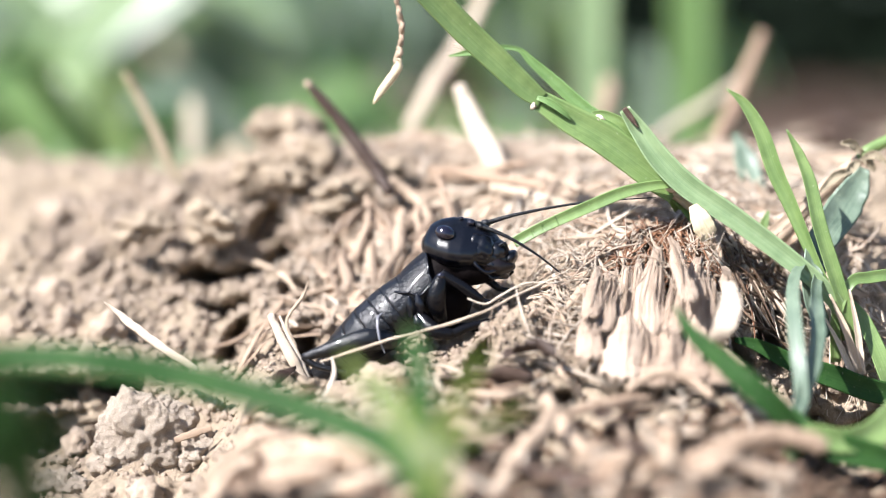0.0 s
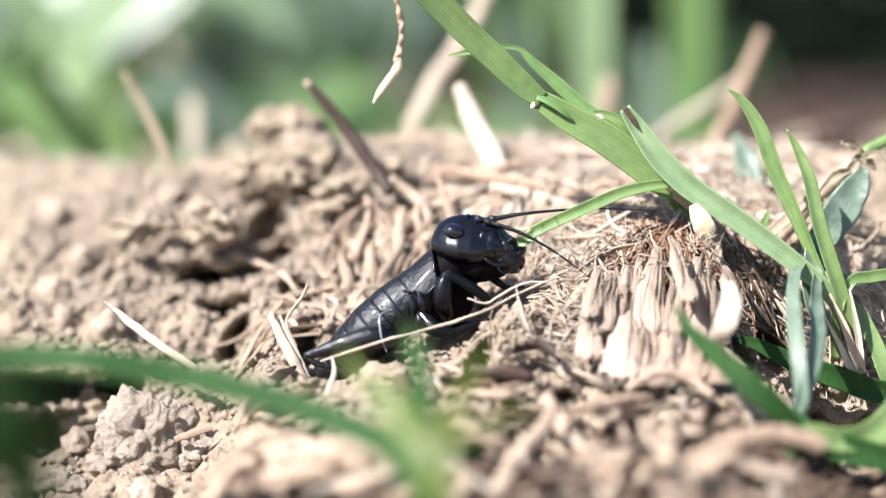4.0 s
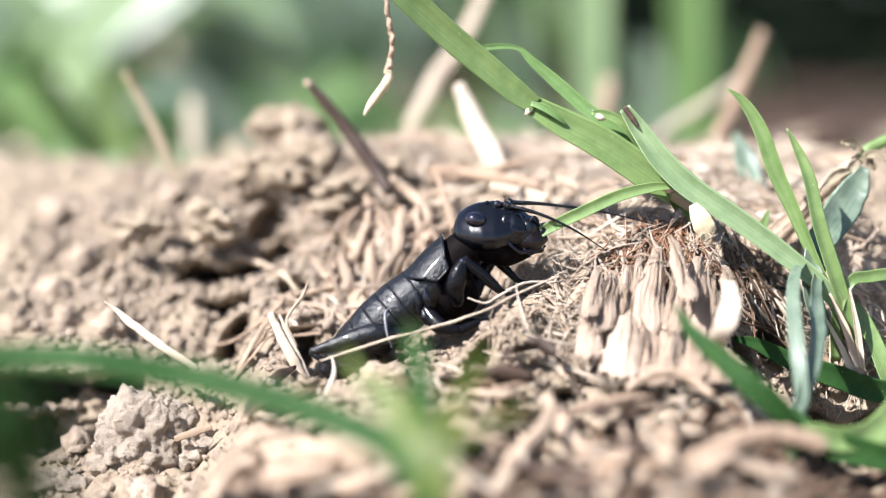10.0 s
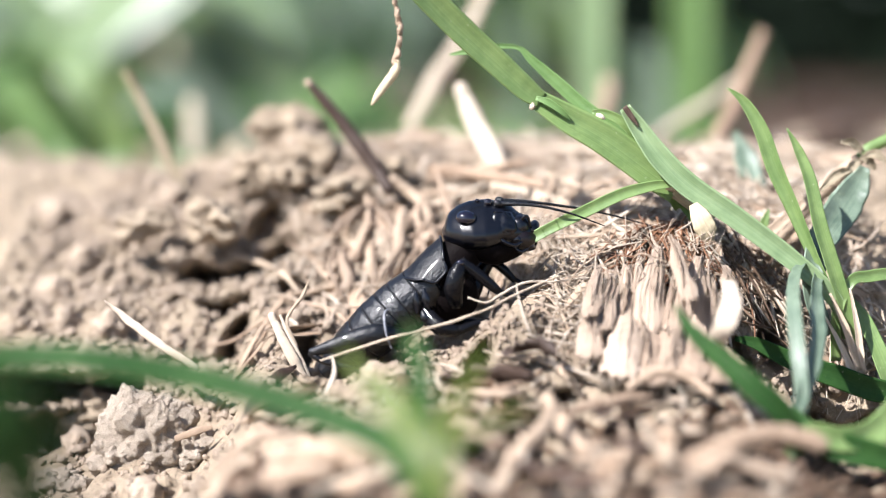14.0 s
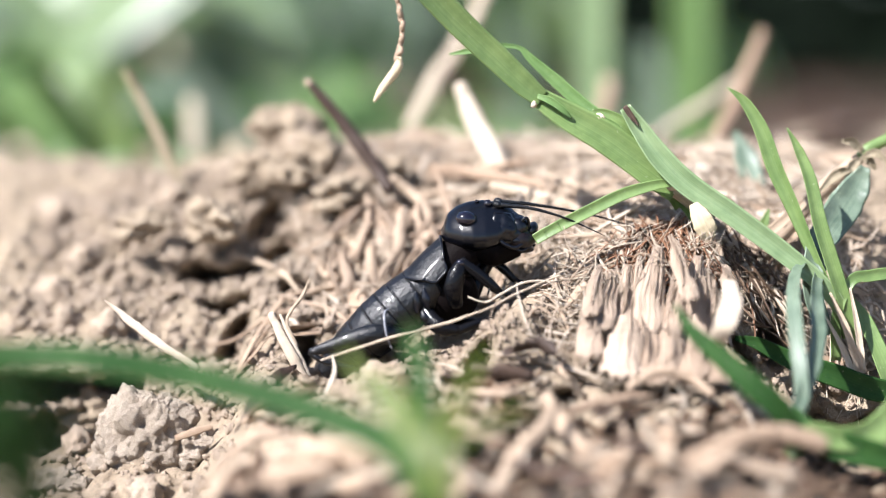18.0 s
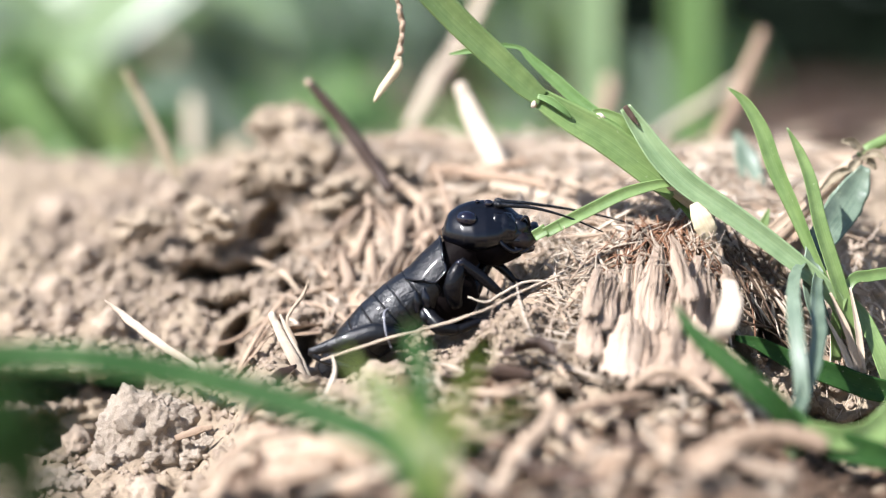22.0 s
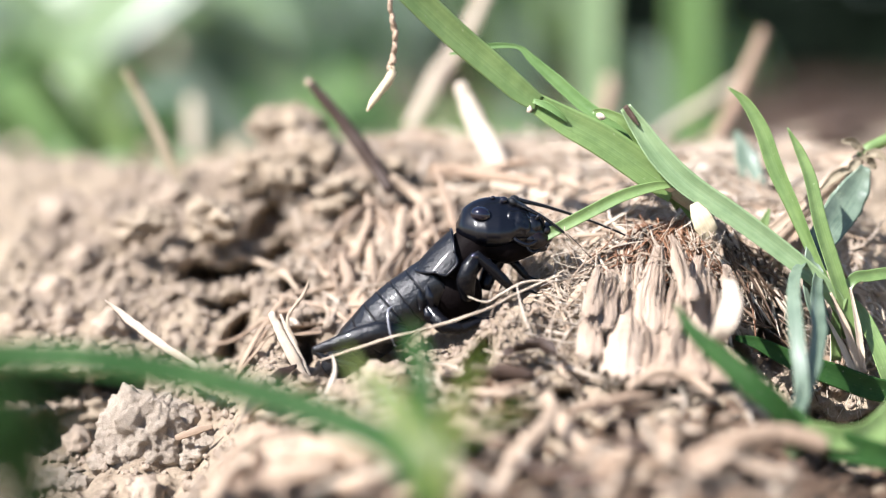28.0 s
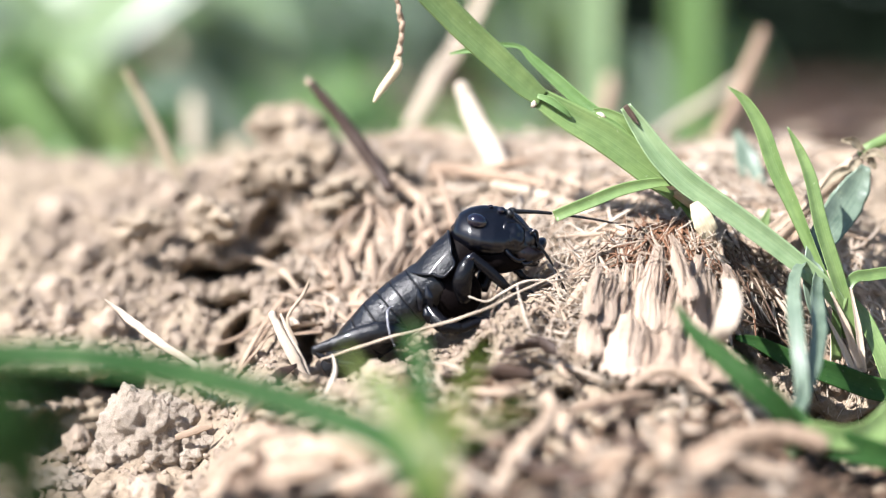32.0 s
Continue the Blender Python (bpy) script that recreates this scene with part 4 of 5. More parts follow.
g = tube(Geo(), [(-12.06, 17.46, 13.05), (-10.63, 17.29, 11.43), (-8.85, 17.06, 9.26), (-7.30, 16.35, 7.26), (-5.87, 15.64, 5.27), (-4.72, 14.45, 3.58)], [0.35, 0.55, 0.62, 0.66, 0.6, 0.5], 30, 12, rough=0.2, seed=8)
stick = thing("stick", "dark brown broken stick jutting out of the soil", "stick", at=(-4.72, 14.45, 3.58))
part("shaft", g, BROWN, stick)
part("broken_end", ball(Geo(), (-12.11, 17.47, 13.10), (0.45, 0.42, 0.35), 40, 8, 12, 0.4, 2), STRAW, stick)
g = blade(Geo(), [(20.09, -0.72, 3.69), (20.48, -1.19, 3.00), (20.92, -1.39, 2.10), (21.41, -1.27, 1.27), (21.74, -0.91, 0.87)], [0.7, 1.5, 1.9, 1.6, 0.6], fold=-0.1, thick=0.2, n=20, wave=0.15)
thing("seed_husk", "pale yellow flat seed husk lying on the roots", "husk", geo=g, material=SEED, at=(20.84, -1.00, 1.98))
g = blade(Geo(), [(21.9, -8.6, -1.5), (21.75, -10.2, -2.1), (21.5, -12.0, -2.9), (21.0, -13.2, -3.9), (20.5, -13.0, -5.2), (20.5, -11.0, -7.2)], [0.8, 1.4, 1.7, 1.7, 1.3, 0.8], fold=-0.12, thick=0.3, n=20, wave=0.25)
thing("straw_chip", "bleached white chip of straw in the root mat", "straw", geo=g, material=PALE, at=(20.5, -11.0, -7.2))
g = tube(Geo(), [(9.79, -2.06, -5.21), (10.42, -2.65, -4.21), (11.06, -2.95, -3.17), (11.50, -3.10, -2.70)], [0.45, 0.6, 0.62, 0.5], 14, 16, 0.7, rough=0.2)
thing("straw_chip", "short hollow pale straw end among the fibres", "straw", geo=g, material=STRAW, at=(10.24, -2.06, -5.21))

# upright ragged root strands on the face of the turf: top, foot, breadth; each a sheaf of fibres that widens downwards
SHEAVES = (
    ((14.8, -2.2, -1.1), (13.8, -7.0, -6.7), 1.8), ((17.2, -2.2, 0.3), (16.0, -7.0, -4.5), 2.0), ((18.1, -2.2, 1.2), (18.7, -7.0, -2.1), 1.1), ((19.0, -2.2, -1.1), (18.0, -7.0, -4.5), 1.3), ((20.7, -2.2, -0.4), (19.4, -7.0, -5.2), 1.9),
    ((21.4, -2.2, -2.0), (20.7, -7.0, -5.8), 1.0), ((14.8, -5.5, -4.2), (13.7, -11.0, -7.4), 2.6), ((16.1, -5.5, -4.7), (15.8, -11.0, -7.8), 1.9), ((18.0, -5.5, -4.5), (16.9, -11.0, -7.8), 2.1), ((19.8, -5.5, -5.6), (18.8, -11.0, -7.8), 1.7),
    ((13.6, -2.2, -1.5), (12.5, -7.0, -4.5), 1.3), ((22.4, -2.2, -1.1), (22.3, -7.0, -2.7), 0.9), ((12.5, -2.2, -1.1), (11.4, -7.0, -3.6), 1.1), ((21.3, -5.5, -6.5), (20.7, -11.0, -8.2), 1.5), ((15.8, -1.6, -0.6), (15.2, -5.5, -4.6), 1.2), ((12.0, -4.6, -3.4), (11.2, -9.5, -6.4), 1.6),
)
for k, (top, foot, broad) in enumerate(SHEAVES):
    top, foot = Vector(top), Vector(foot)
    sheaf = thing("root_strand", "ragged pale sheaf of root fibres hanging on the turf face", "root", "root strands of the turf", at=foot)
    mat = BARK
    belly = Vector((0, -0.9, 0.5))
    g, NU, NV = Geo(), 44, 24
    for side in (0, 1):
        for j in range(NV + 1):
            for i in range(NU + 1):
                u, ragged = 2 * i / NU - 1, 1 + 0.16 * noise.noise(Vector((i * 0.45, k * 3.1, 0)))
                v = j / NV * ragged * 1.28
                wide = 0.6 * broad * (0.3 + 0.8 * min(v, 1.0) ** 0.8 + 0.12 * noise.noise(Vector((v * 4, k, 2))))
                ridge = 0.13 * noise.noise(Vector((u * 3.5 * broad, v * 1.5, k))) + 0.2 * noise.noise(Vector((u * 8 * broad, v * 2.0, k + 9))) + 0.1 * noise.noise(Vector((u * 20 * broad, v * 4, k)))
                p = top.lerp(foot, v) + belly * (4 * v * max(0, 1 - v) * 0.5) + Vector((u * wide + 0.25 * broad * noise.noise(Vector((v * 2.2, k * 1.7, 5))), 0.42 * broad * u * u - ridge + 0.25 * side, 0))
                g.v.append(p)
                g.uv.append((0.5 + 0.5 * u, v))
    m = (NU + 1) * (NV + 1)
    for j in range(NV):
        for i in range(NU):
            a = j * (NU + 1) + i
            g.f += [(a, a + NU + 1, a + NU + 2, a + 1), (m + a, m + a + 1, m + a + NU + 2, m + a + NU + 1)]
    loop = [i for i in range(NU + 1)] + [j * (NU + 1) + NU for j in range(1, NV + 1)] + [NV * (NU + 1) + i for i in reversed(range(NU))] + [j * (NU + 1) for j in reversed(range(NV))]
    g.f += [(a, b, m + b, m + a) for a, b in zip(loop, loop[1:])]
    part("bark_strip", g, mat, sheaf)
    for q in range(3):
        ox = broad * rnd.uniform(-0.5, 0.5)
        pts = [top.lerp(foot, s) + belly * (4 * s * (1 - s) * 0.6) + Vector((ox * (0.4 + s) + rnd.gauss(0, 0.1), -0.25, 0)) for s in (rnd.uniform(-0.1, 0.2), 0.4, 0.65, rnd.uniform(0.75, 1.1))]
        w = rnd.choice((0.05, 0.07, 0.1))
        part("fibre", tube(Geo(), pts, [0.6 * w, w, 0.9 * w, 0.3 * w], 14, 6, 0.8, rough=0.4, seed=k * 1.7 + q), mat, sheaf)


# flat chips of rotted straw on the near soil
for k, (a, b, w) in enumerate((((-10.41, -21.37, -11.99), (-7.26, -21.25, -10.81), 1.7), ((-7.53, -23.40, -12.13), (-3.65, -23.34, -11.55), 2.0), ((-5.45, -26.48, -12.78), (-8.55, -25.47, -12.71), 1.8), ((-13.49, -18.38, -12.24), (-11.47, -18.30, -11.52), 1.2),
                               ((-12.08, -24.52, -13.25), (-9.31, -25.58, -13.77), 1.4), ((-3.56, -26.42, -12.22), (-1.46, -27.51, -12.99), 1.5), ((-14.59, -19.53, -13.62), (-16.24, -17.46, -13.06), 1.1), ((2.95, -23.34, -11.55), (4.62, -25.50, -13.01), 1.3), ((8.91, -21.37, -11.99), (6.77, -24.52, -13.25), 1.3))):
    a, b = Vector(a), Vector(b)
    a.z, b.z = surface(a.x, a.y).z + 0.35, surface(b.x, b.y).z + 0.8
    g = blade(Geo(), [a, a.lerp(b, 0.33) + Vector((0, 0, 0.3)), a.lerp(b, 0.7) + Vector((0, 0, 0.35)), b], [0.7 * w, w, 0.9 * w, 0.6 * w], face=(0.2 * (k % 3 - 1), -0.5, 1), fold=0.15, thick=0.4, n=12, wave=0.4, seed=k)
    thing("straw_chip", "flat brown chip of rotted straw on the soil", "straw", "straw chips", g, STRAW if k % 2 else HUMUS, at=a)
chips = random.Random(23)
for k in range(44):
    x, y = (chips.uniform(-15, 4), chips.uniform(-50, -20)) if k < 28 else (chips.uniform(4, 20), chips.uniform(-50, -30))
    h, ln, w = chips.gauss(0, 0.8), chips.uniform(2.5, 5.5), chips.uniform(0.7, 1.7)
    a = Vector((x - 0.5 * ln * math.cos(h), y - 0.5 * ln * math.sin(h), 0))
    b = Vector((x + 0.5 * ln * math.cos(h), y + 0.5 * ln * math.sin(h), 0))
    a.z, b.z = height(a.x, a.y) + 0.3, height(b.x, b.y) + chips.uniform(0.4, 1.6)
    m = a.lerp(b, 0.5)
    m.z = max(m.z, height(x, y) + 0.5)
    g = blade(Geo(), [a, m, b], [0.7 * w, w, 0.95 * w, 0.5 * w], face=(chips.uniform(-0.4, 0.4), -0.7, 1), fold=chips.uniform(-0.2, 0.4), thick=0.4, n=10, wave=0.5, seed=k)
    thing("straw_chip", "flat brown chip of rotted straw on the soil", "straw", "straw chips", g, chips.choice((ROOT, HUMUS, STRAW, HUMUS)), at=m)
# broad dry roots and straws leaning on the burrow's back wall
# their dull browns also hold the shade of the recess
for k in range(46):
    x, y = rnd.uniform(-10.8, 1.0), rnd.uniform(9, 14)
    tall, side, w = rnd.uniform(3.5, 7.5), rnd.gauss(0.8, 1.1), rnd.choice((0.26, 0.34, 0.42, 0.5, 0.62))
    z = lie(x, y) - rnd.uniform(0.5, 2.5)
    bow, wob = rnd.gauss(0, 0.7), rnd.gauss(0, 0.3)
    pts = [(x - 0.5 * side, y - 1.2, z), (x - 0.2 * side + bow + wob, y - 0.9, z + 0.35 * tall), (x + 0.2 * side + bow - wob, y + 0.3, z + 0.7 * tall), (x + 0.6 * side, y + 2.0, z + tall)]
    if k % 5 < 2:
        x2, z2 = x + rnd.uniform(2.5, 6), z + 0.75 * tall
        pts = [(x, y + 0.5, z2 - 1.0), (x + 0.3 * (x2 - x), y + 1.0, z2 + 0.5 * bow), (x + 0.7 * (x2 - x), y + 2.5, z2 + 0.5 + wob), (x2, y + 4.0, z2 + 0.4)]
    if k % 2:
        g = blade(Geo(), pts, [1.2 * w, 2.2 * w, 2.4 * w, 1.0 * w], face=(rnd.uniform(-0.5, 0.5), -1, 0.4), fold=-0.4, thick=0.2, n=18, wave=0.4, seed=k)
    else:
        g = tube(Geo(), pts, [0.8 * w, w, 0.8 * w, 0.6 * w], 22, 8, 0.75, rough=0.35, seed=k * 2.3)
    thing("root", "dry root leaning on the burrow wall, browned for recess shade", "root", "roots and straws on the bank", g, ROOT if k % 3 == 1 else SHADED_BROWN_ROOT, at=pts[0])


# ---- loose litter and clods ----
def strew(x, y, ln, heading, bend, lift, rise):
    """A line lying over the ground from a place."""
    out = []
    for i in range(5):
        s = i / 4 - 0.5
        px = x + ln * s * math.cos(heading) - bend * (s * s - 0.1) * math.sin(heading)
        py = y + ln * s * math.sin(heading) + bend * (s * s - 0.1) * math.cos(heading)
        out.append((px, py, lie(px, py, y > -7) + lift + rise * (s + 0.5)))
    return out


LITTER_ZONES = (   # x and y reach, how many single straws, length, width
    (-20, 38, 6, 30, 60, (5, 13), (0.35, 1.1)),
    (5, 34, -1, 14, 60, (3, 8), (0.2, 0.7)),
    (3, 36, -30, -7, 62, (4, 11), (0.45, 1.35)),
    (-32, 2, -30, -6, 36, (3, 9), (0.4, 1.2)),
    (-16, 4, 3, 16, 34, (4, 9), (0.3, 0.8)),
    (-15, 4, -30, -11, 46, (3, 8), (0.6, 1.8)),
    (2, 32, 8, 27, 44, (5, 13), (0.35, 1.0)),
)
for x0, x1, y0, y1, many, (la, lb), (wa, wb) in LITTER_ZONES:
    for k in range(many):
        x, y = rnd.uniform(x0, x1), rnd.uniform(y0, y1)
        if -12 < x < 8 and -6 < y < 4:
            continue
        if x > 23 and y < -7 or x < -14 and y < -4 or jut(x, y) < -1.0:
            continue
        w = rnd.uniform(wa, wb)
        pts = strew(x, y, rnd.uniform(la, lb), rnd.gauss(0, 0.9), rnd.uniform(-3, 3), 0.35 + (1.7 if y1 < 0 and x > 6 else 0.8 if y1 < 0 else 0.4) * rnd.random(), rnd.uniform(-0.3, 1.0))
        if rnd.random() < 0.55:
            g = blade(Geo(), pts, [0.5 * w, 1.3 * w, 1.5 * w, 1.2 * w, 0.4 * w], face=(rnd.uniform(-1, 1), rnd.uniform(-1, 0), 1), fold=rnd.uniform(-0.4, 0.7), thick=0.14, n=14, twist=(0, rnd.uniform(-90, 90)), wave=0.9, seed=k)
        else:
            g = tube(Geo(), pts, [0.2 * w, 0.42 * w, 0.36 * w, 0.45 * w, 0.15 * w], 16, 7, rnd.uniform(0.5, 0.9), face=(0, -0.4, 1), rough=0.5, seed=k)
        thing("straw", "dry brown straw lying loose on the soil", "straw", "loose straws", g, HUMUS if y1 < 0 and x < 5 and k % 5 < 1 else BROWN if y1 < 0 and rnd.random() < 0.12 else PALE if y0 == 8 and rnd.random() < 0.6 else ROOT if y1 < 17 and k % 4 else STRAW, at=pts[2])

g = Geo()
for k in range(3600):
    zone = rnd.random()
    if zone < 0.55:
        x, y = rnd.uniform(5, 36), rnd.uniform(-9, 14)
    elif zone < 0.88:
        x, y = rnd.uniform(-14, 36), rnd.uniform(4, 34)
    else:
        x, y = rnd.uniform(-10, 36), rnd.uniform(-32, -5)
    if -12 < x < 8.5 and -6 < y < 4 or x > 23 and y < -1 or x < 11 and y < -3 and k % 2 or jut(x, y) < -1.0:
        continue
    w = rnd.choice((0.06, 0.08, 0.1, 0.14, 0.2, 0.32)) * (1.0 if zone < 0.8 else 1.5)
    pts = strew(x, y, rnd.uniform(1.2, 6), rnd.uniform(0, 6.3), rnd.uniform(-4, 4), 0.25 + 0.75 * rnd.random(), rnd.uniform(-0.6, 1.4))
    tube(g, pts, [0.25 * w, 0.5 * w, 0.4 * w, 0.2 * w], 8, 5, 0.7, rough=0.5, seed=k)
thing("fine_litter", "tangle of fine dry root fibres and grass bits on soil", "litter", geo=g, material=LITTER, kind="stuff")
g = Geo()
for k in range(150):
    x, y = rnd.gauss(18.0, 2.6), rnd.gauss(0.6, 1.3)
    pts = strew(x, y, rnd.uniform(1.5, 4), rnd.uniform(0, 6.3), rnd.uniform(-3, 3), 0.6 + 0.6 * rnd.random(), rnd.uniform(-0.6, 1.2))
    tube(g, pts, [0.06, 0.09, 0.04], 8, 5)
thing("rusty_fibres", "tuft of rusty brown root fibres at the grass base", "litter", geo=g, material=RUST, kind="stuff")
g = Geo()
for k in range(70):
    x, y = rnd.gauss(26.0, 1.3), rnd.gauss(1.0, 1.6)
    if jut(x, y) < -1.0:
        continue
    pts = strew(x, y, rnd.uniform(2, 5), rnd.uniform(0, 6.3), rnd.uniform(-4, 4), 0.3 + 1.4 * rnd.random(), rnd.uniform(-1.0, 1.6))
    tube(g, pts, [0.06, 0.13, 0.05], 8, 5, rough=0.4, seed=k)
thing("brown_fibres", "tangle of dark brown root fibres beside the grass base", "litter", geo=g, material=HUMUS, kind="stuff")

g = Geo()
for k in range(100):
    x = rnd.uniform(9, 22)
    v0 = rnd.random()
    p = Vector((x, -0.9 - 4.6 * v0, 0.4 - 5.0 * v0 + 1.0 * math.sin((x - 11) / 5) + rnd.gauss(0, 0.5)))
    d = Vector((rnd.gauss(0, 1), rnd.gauss(0, 0.3) - 0.2, rnd.gauss(-0.3, 0.8))).normalized() * rnd.uniform(0.6, 2.2)
    e = Vector((rnd.gauss(0, 0.5), -0.3, rnd.gauss(0, 0.5)))
    w = rnd.choice((0.03, 0.04, 0.05, 0.08))
    tube(g, [p - d, p + e, p + d], [0.6 * w, w, 0.4 * w], 10, 5, rough=0.3, seed=k)
thing("root_hairs", "loose tangle of thin pale root hairs over the turf face", "litter", geo=g, material=LITTER, kind="stuff")

shapes = []
for k in range(8):
    g = clod_geo((1.0, 0.85 + 0.2 * rnd.random(), 0.7 + 0.25 * rnd.random()), 20 + k, 10, 14, 0.8)
    me = g.mesh("clod")
    me.materials.append(CLOD)
    shapes.append(me)
for k in range(170):
    zone = rnd.random()
    if zone < 0.6:
        x, y = rnd.uniform(-38, -4), rnd.uniform(4, 32)
    elif zone < 0.8:
        x, y = rnd.uniform(-34, 0), rnd.uniform(-24, 2)
    else:
        x, y = rnd.uniform(0, 36), rnd.uniform(-26, 30)
    if -12 < x < 8 and -6 < y < 4:
        continue
    s = rnd.choice((0.4, 0.5, 0.6, 0.9, 1.5))
    ob = new("clod", shapes[k % 8])
    ob.matrix_basis = Matrix.LocRotScale((surface(x, y) + Vector((0, 0, 0.2 * s))) * MM, Euler((rnd.uniform(0, 6), rnd.uniform(0, 6), rnd.uniform(0, 6))), Vector((s, s, s)))
    tagged(ob, "small rounded clod of dry brown soil", "clod", "soil clods")
MASSES = (
    ((-15.72, 31.06, 8.48), 3.4, 3.0, 2.6), ((-11.97, 24.74, 5.78), 3.0, 2.4, 2.2), ((-17.58, 24.66, 4.98), 3.2, 2.6, 2.0), ((-9.42, 17.42, 3.11), 2.4, 2.0, 1.6), ((-27.34, 17.13, 0.31), 2.8, 2.2, 1.5), ((-20.6, 16.0, 0.9), 2.5, 3.0, 1.9), ((-14.4, 21.5, 4.4), 2.2, 3.0, 1.6),
    ((-4.90, 20.66, 5.22), 2.2, 1.8, 1.4), ((-30.9, 9.5, -15.6), 2.4, 2.0, 2.4), ((-4.10, -8.00, -9.10), 1.8, 1.5, 1.1), ((-9.83, -7.11, -10.24), 2.0, 1.8, 1.3), ((-6.99, -11.17, -10.57), 2.4, 2.0, 1.4),
)
for k, (p, rx, ry, rz) in enumerate(MASSES):
    q = clod_geo((rx, ry, rz), 40 + k, 44, 60, 0.45)
    q.v = [v + v.normalized() * 0.55 * crumbs(v + Vector((k * 30.0, 0, 0))) for v in q.v]
    thing("soil_lump", "large crumbly lump of dry brown soil", "clod", "soil clods", placed(q, turned(p, 0, rnd.uniform(-20, 20), rnd.uniform(-30, 30))), SOIL, at=p)
# rotted plant crumbs; their dark brown also paints shade between the near roots
g = Geo()
for k in range(2500):
    x, y = (rnd.uniform(4, 38), rnd.uniform(-34, -13)) if k % 4 else (rnd.uniform(-13, 6), rnd.uniform(-50, -20))
    s = abs(rnd.gauss(0, 0.28)) + 0.16
    ball(g, surface(x, y) + Vector((0, 0, 0.1 * s)), (s * rnd.uniform(1.0, 2.4), s * rnd.uniform(0.7, 1.4), s * rnd.uniform(0.25, 0.6)), rnd.uniform(-50, 50), 5, 7, 0.9, k % 97)
thing("humus_crumbs", "rotted plant crumbs, dark brown also for the shade between near roots", "humus", geo=g, material=HUMUS, kind="stuff")
g = Geo()
for k in range(10500):
    x, y = rnd.uniform(-40, 38), rnd.uniform(-30, 36)
    if rnd.random() < 0.55:
        x, y = rnd.uniform(-38, 0), rnd.uniform(2, 34)
    if 3 < x and -34 < y < -9:
        continue
    s = abs(rnd.gauss(0, 0.2)) + 0.09
    ball(g, surface(x, y) + Vector((0, 0, 0.3 * s)), (s, s * rnd.uniform(0.7, 1.1), s * rnd.uniform(0.6, 1)), rnd.uniform(0, 180), 5, 7, 0.7, k % 97)
thing("soil_crumbs", "scattered fine crumbs of dry soil", "soil", geo=g, material=CLOD, kind="stuff")

g = Geo()
for k in range(1000):
    x, y = (rnd.uniform(-7, 11), rnd.uniform(-15, -4)) if k % 3 else (rnd.uniform(22, 36), rnd.uniform(-14, 2))
    s = abs(rnd.gauss(0, 0.17)) + 0.05
    ball(g, surface(x, y) + Vector((0, -0.3 * s, 0.4 * s)), (s, s * rnd.uniform(0.7, 1.1), s * rnd.uniform(0.6, 1)), rnd.uniform(0, 180), 6, 8, 1.1, k % 89)
thing("sand_grains", "pale sandy grains and crumbs before the burrow", "soil", geo=g, material=CLOD, kind="stuff")

# ---- background ----
rnd = random.Random(5)
LIGHT_GREEN, DEEP_GREEN = (GRASS_FAR, GRASS, GRASS_FAR, GRASS_BLUE, GRASS_FAR), (GRASS_FAR, GRASS_DARK, GRASS_DARK, GRASS_BLUE)


def far_leaf(plant, x, y, tall, lean_x, lean_y, width, mat, droop=0.25):
    z0 = lie(x, y) - 3
    pts = [(x, y, z0), (x + 0.3 * lean_x, y + 0.3 * lean_y, z0 + 0.5 * tall), (x + 0.65 * lean_x, y + 0.65 * lean_y, z0 + (0.9 - 0.2 * droop) * tall), (x + lean_x, y + lean_y, z0 + (1 - droop) * tall)]
    return part("leaf", blade(Geo(), pts, [width * 0.7, width, width * 0.8, width * 0.1], fold=0.3, thick=0.25, n=12), mat, plant)


def far_tuft(x, y, many, tall, spread_x, width, choice, label="soft green grass tuft growing behind the bank", droop=(0.15, 0.7)):
    t = tuft(label, (x, y, lie(x, y)), "grass tufts behind the bank")
    for k in range(many):
        far_leaf(t, x + rnd.gauss(0, 2), y + rnd.gauss(0, 2), tall * rnd.uniform(0.6, 1.1), rnd.uniform(-1, 1) * spread_x, rnd.uniform(-0.5, 0.5) * spread_x, width * rnd.uniform(0.6, 1.2), rnd.choice(choice), rnd.uniform(*droop))


upright = "two broad upright green grass shoots behind the bank"
for x, y, w, tall, lean, mat in ((24.5, 150, 7, 90, -1, GRASS_PALE), (43, 170, 9, 95, 3, GRASS_FAR), (45, 175, 6, 90, 6, GRASS_PALE), (40, 180, 7, 30, -5, GRASS_BLUE)):
    t = tuft(upright, (x, y, lie(x, y)), "grass tufts behind the bank")
    far_leaf(t, x, y, tall, lean, 4, w, mat, 0.05)
    far_leaf(t, x + 2, y + 3, tall * 0.4, lean + 9, 4, w * 0.6, mat, 0.5)
for k in range(16):
    y = rnd.uniform(130, 430)
    side = rnd.uniform(-1.25, -0.3)
    far_tuft(side * 0.255 * (144 + y), y, 7, (17 if side < -0.65 else 12) + 0.07 * y, 34, 6.0, (GRASS_FAR, GRASS, GRASS_FAR, GRASS_BLUE, GRASS_DARK) if side < -0.65 else DEEP_GREEN)
for k in range(9):
    far_tuft(rnd.uniform(-30, 75), rnd.uniform(160, 420), 5, 16, 22, 4.5, LIGHT_GREEN)
for k in range(7):
    far_tuft(rnd.uniform(-60, 60), rnd.uniform(420, 760), 5, 80, 30, 8, (GRASS_BLUE, GRASS_BLUE, GRASS_DARK, GRASS), "tall green grass tuft far behind the bank")
for k in range(26):
    far_tuft(rnd.uniform(-560, -40), rnd.uniform(420, 1000), 5, 95, 60, 10, DEEP_GREEN, "tall green grass tuft far behind the bank")
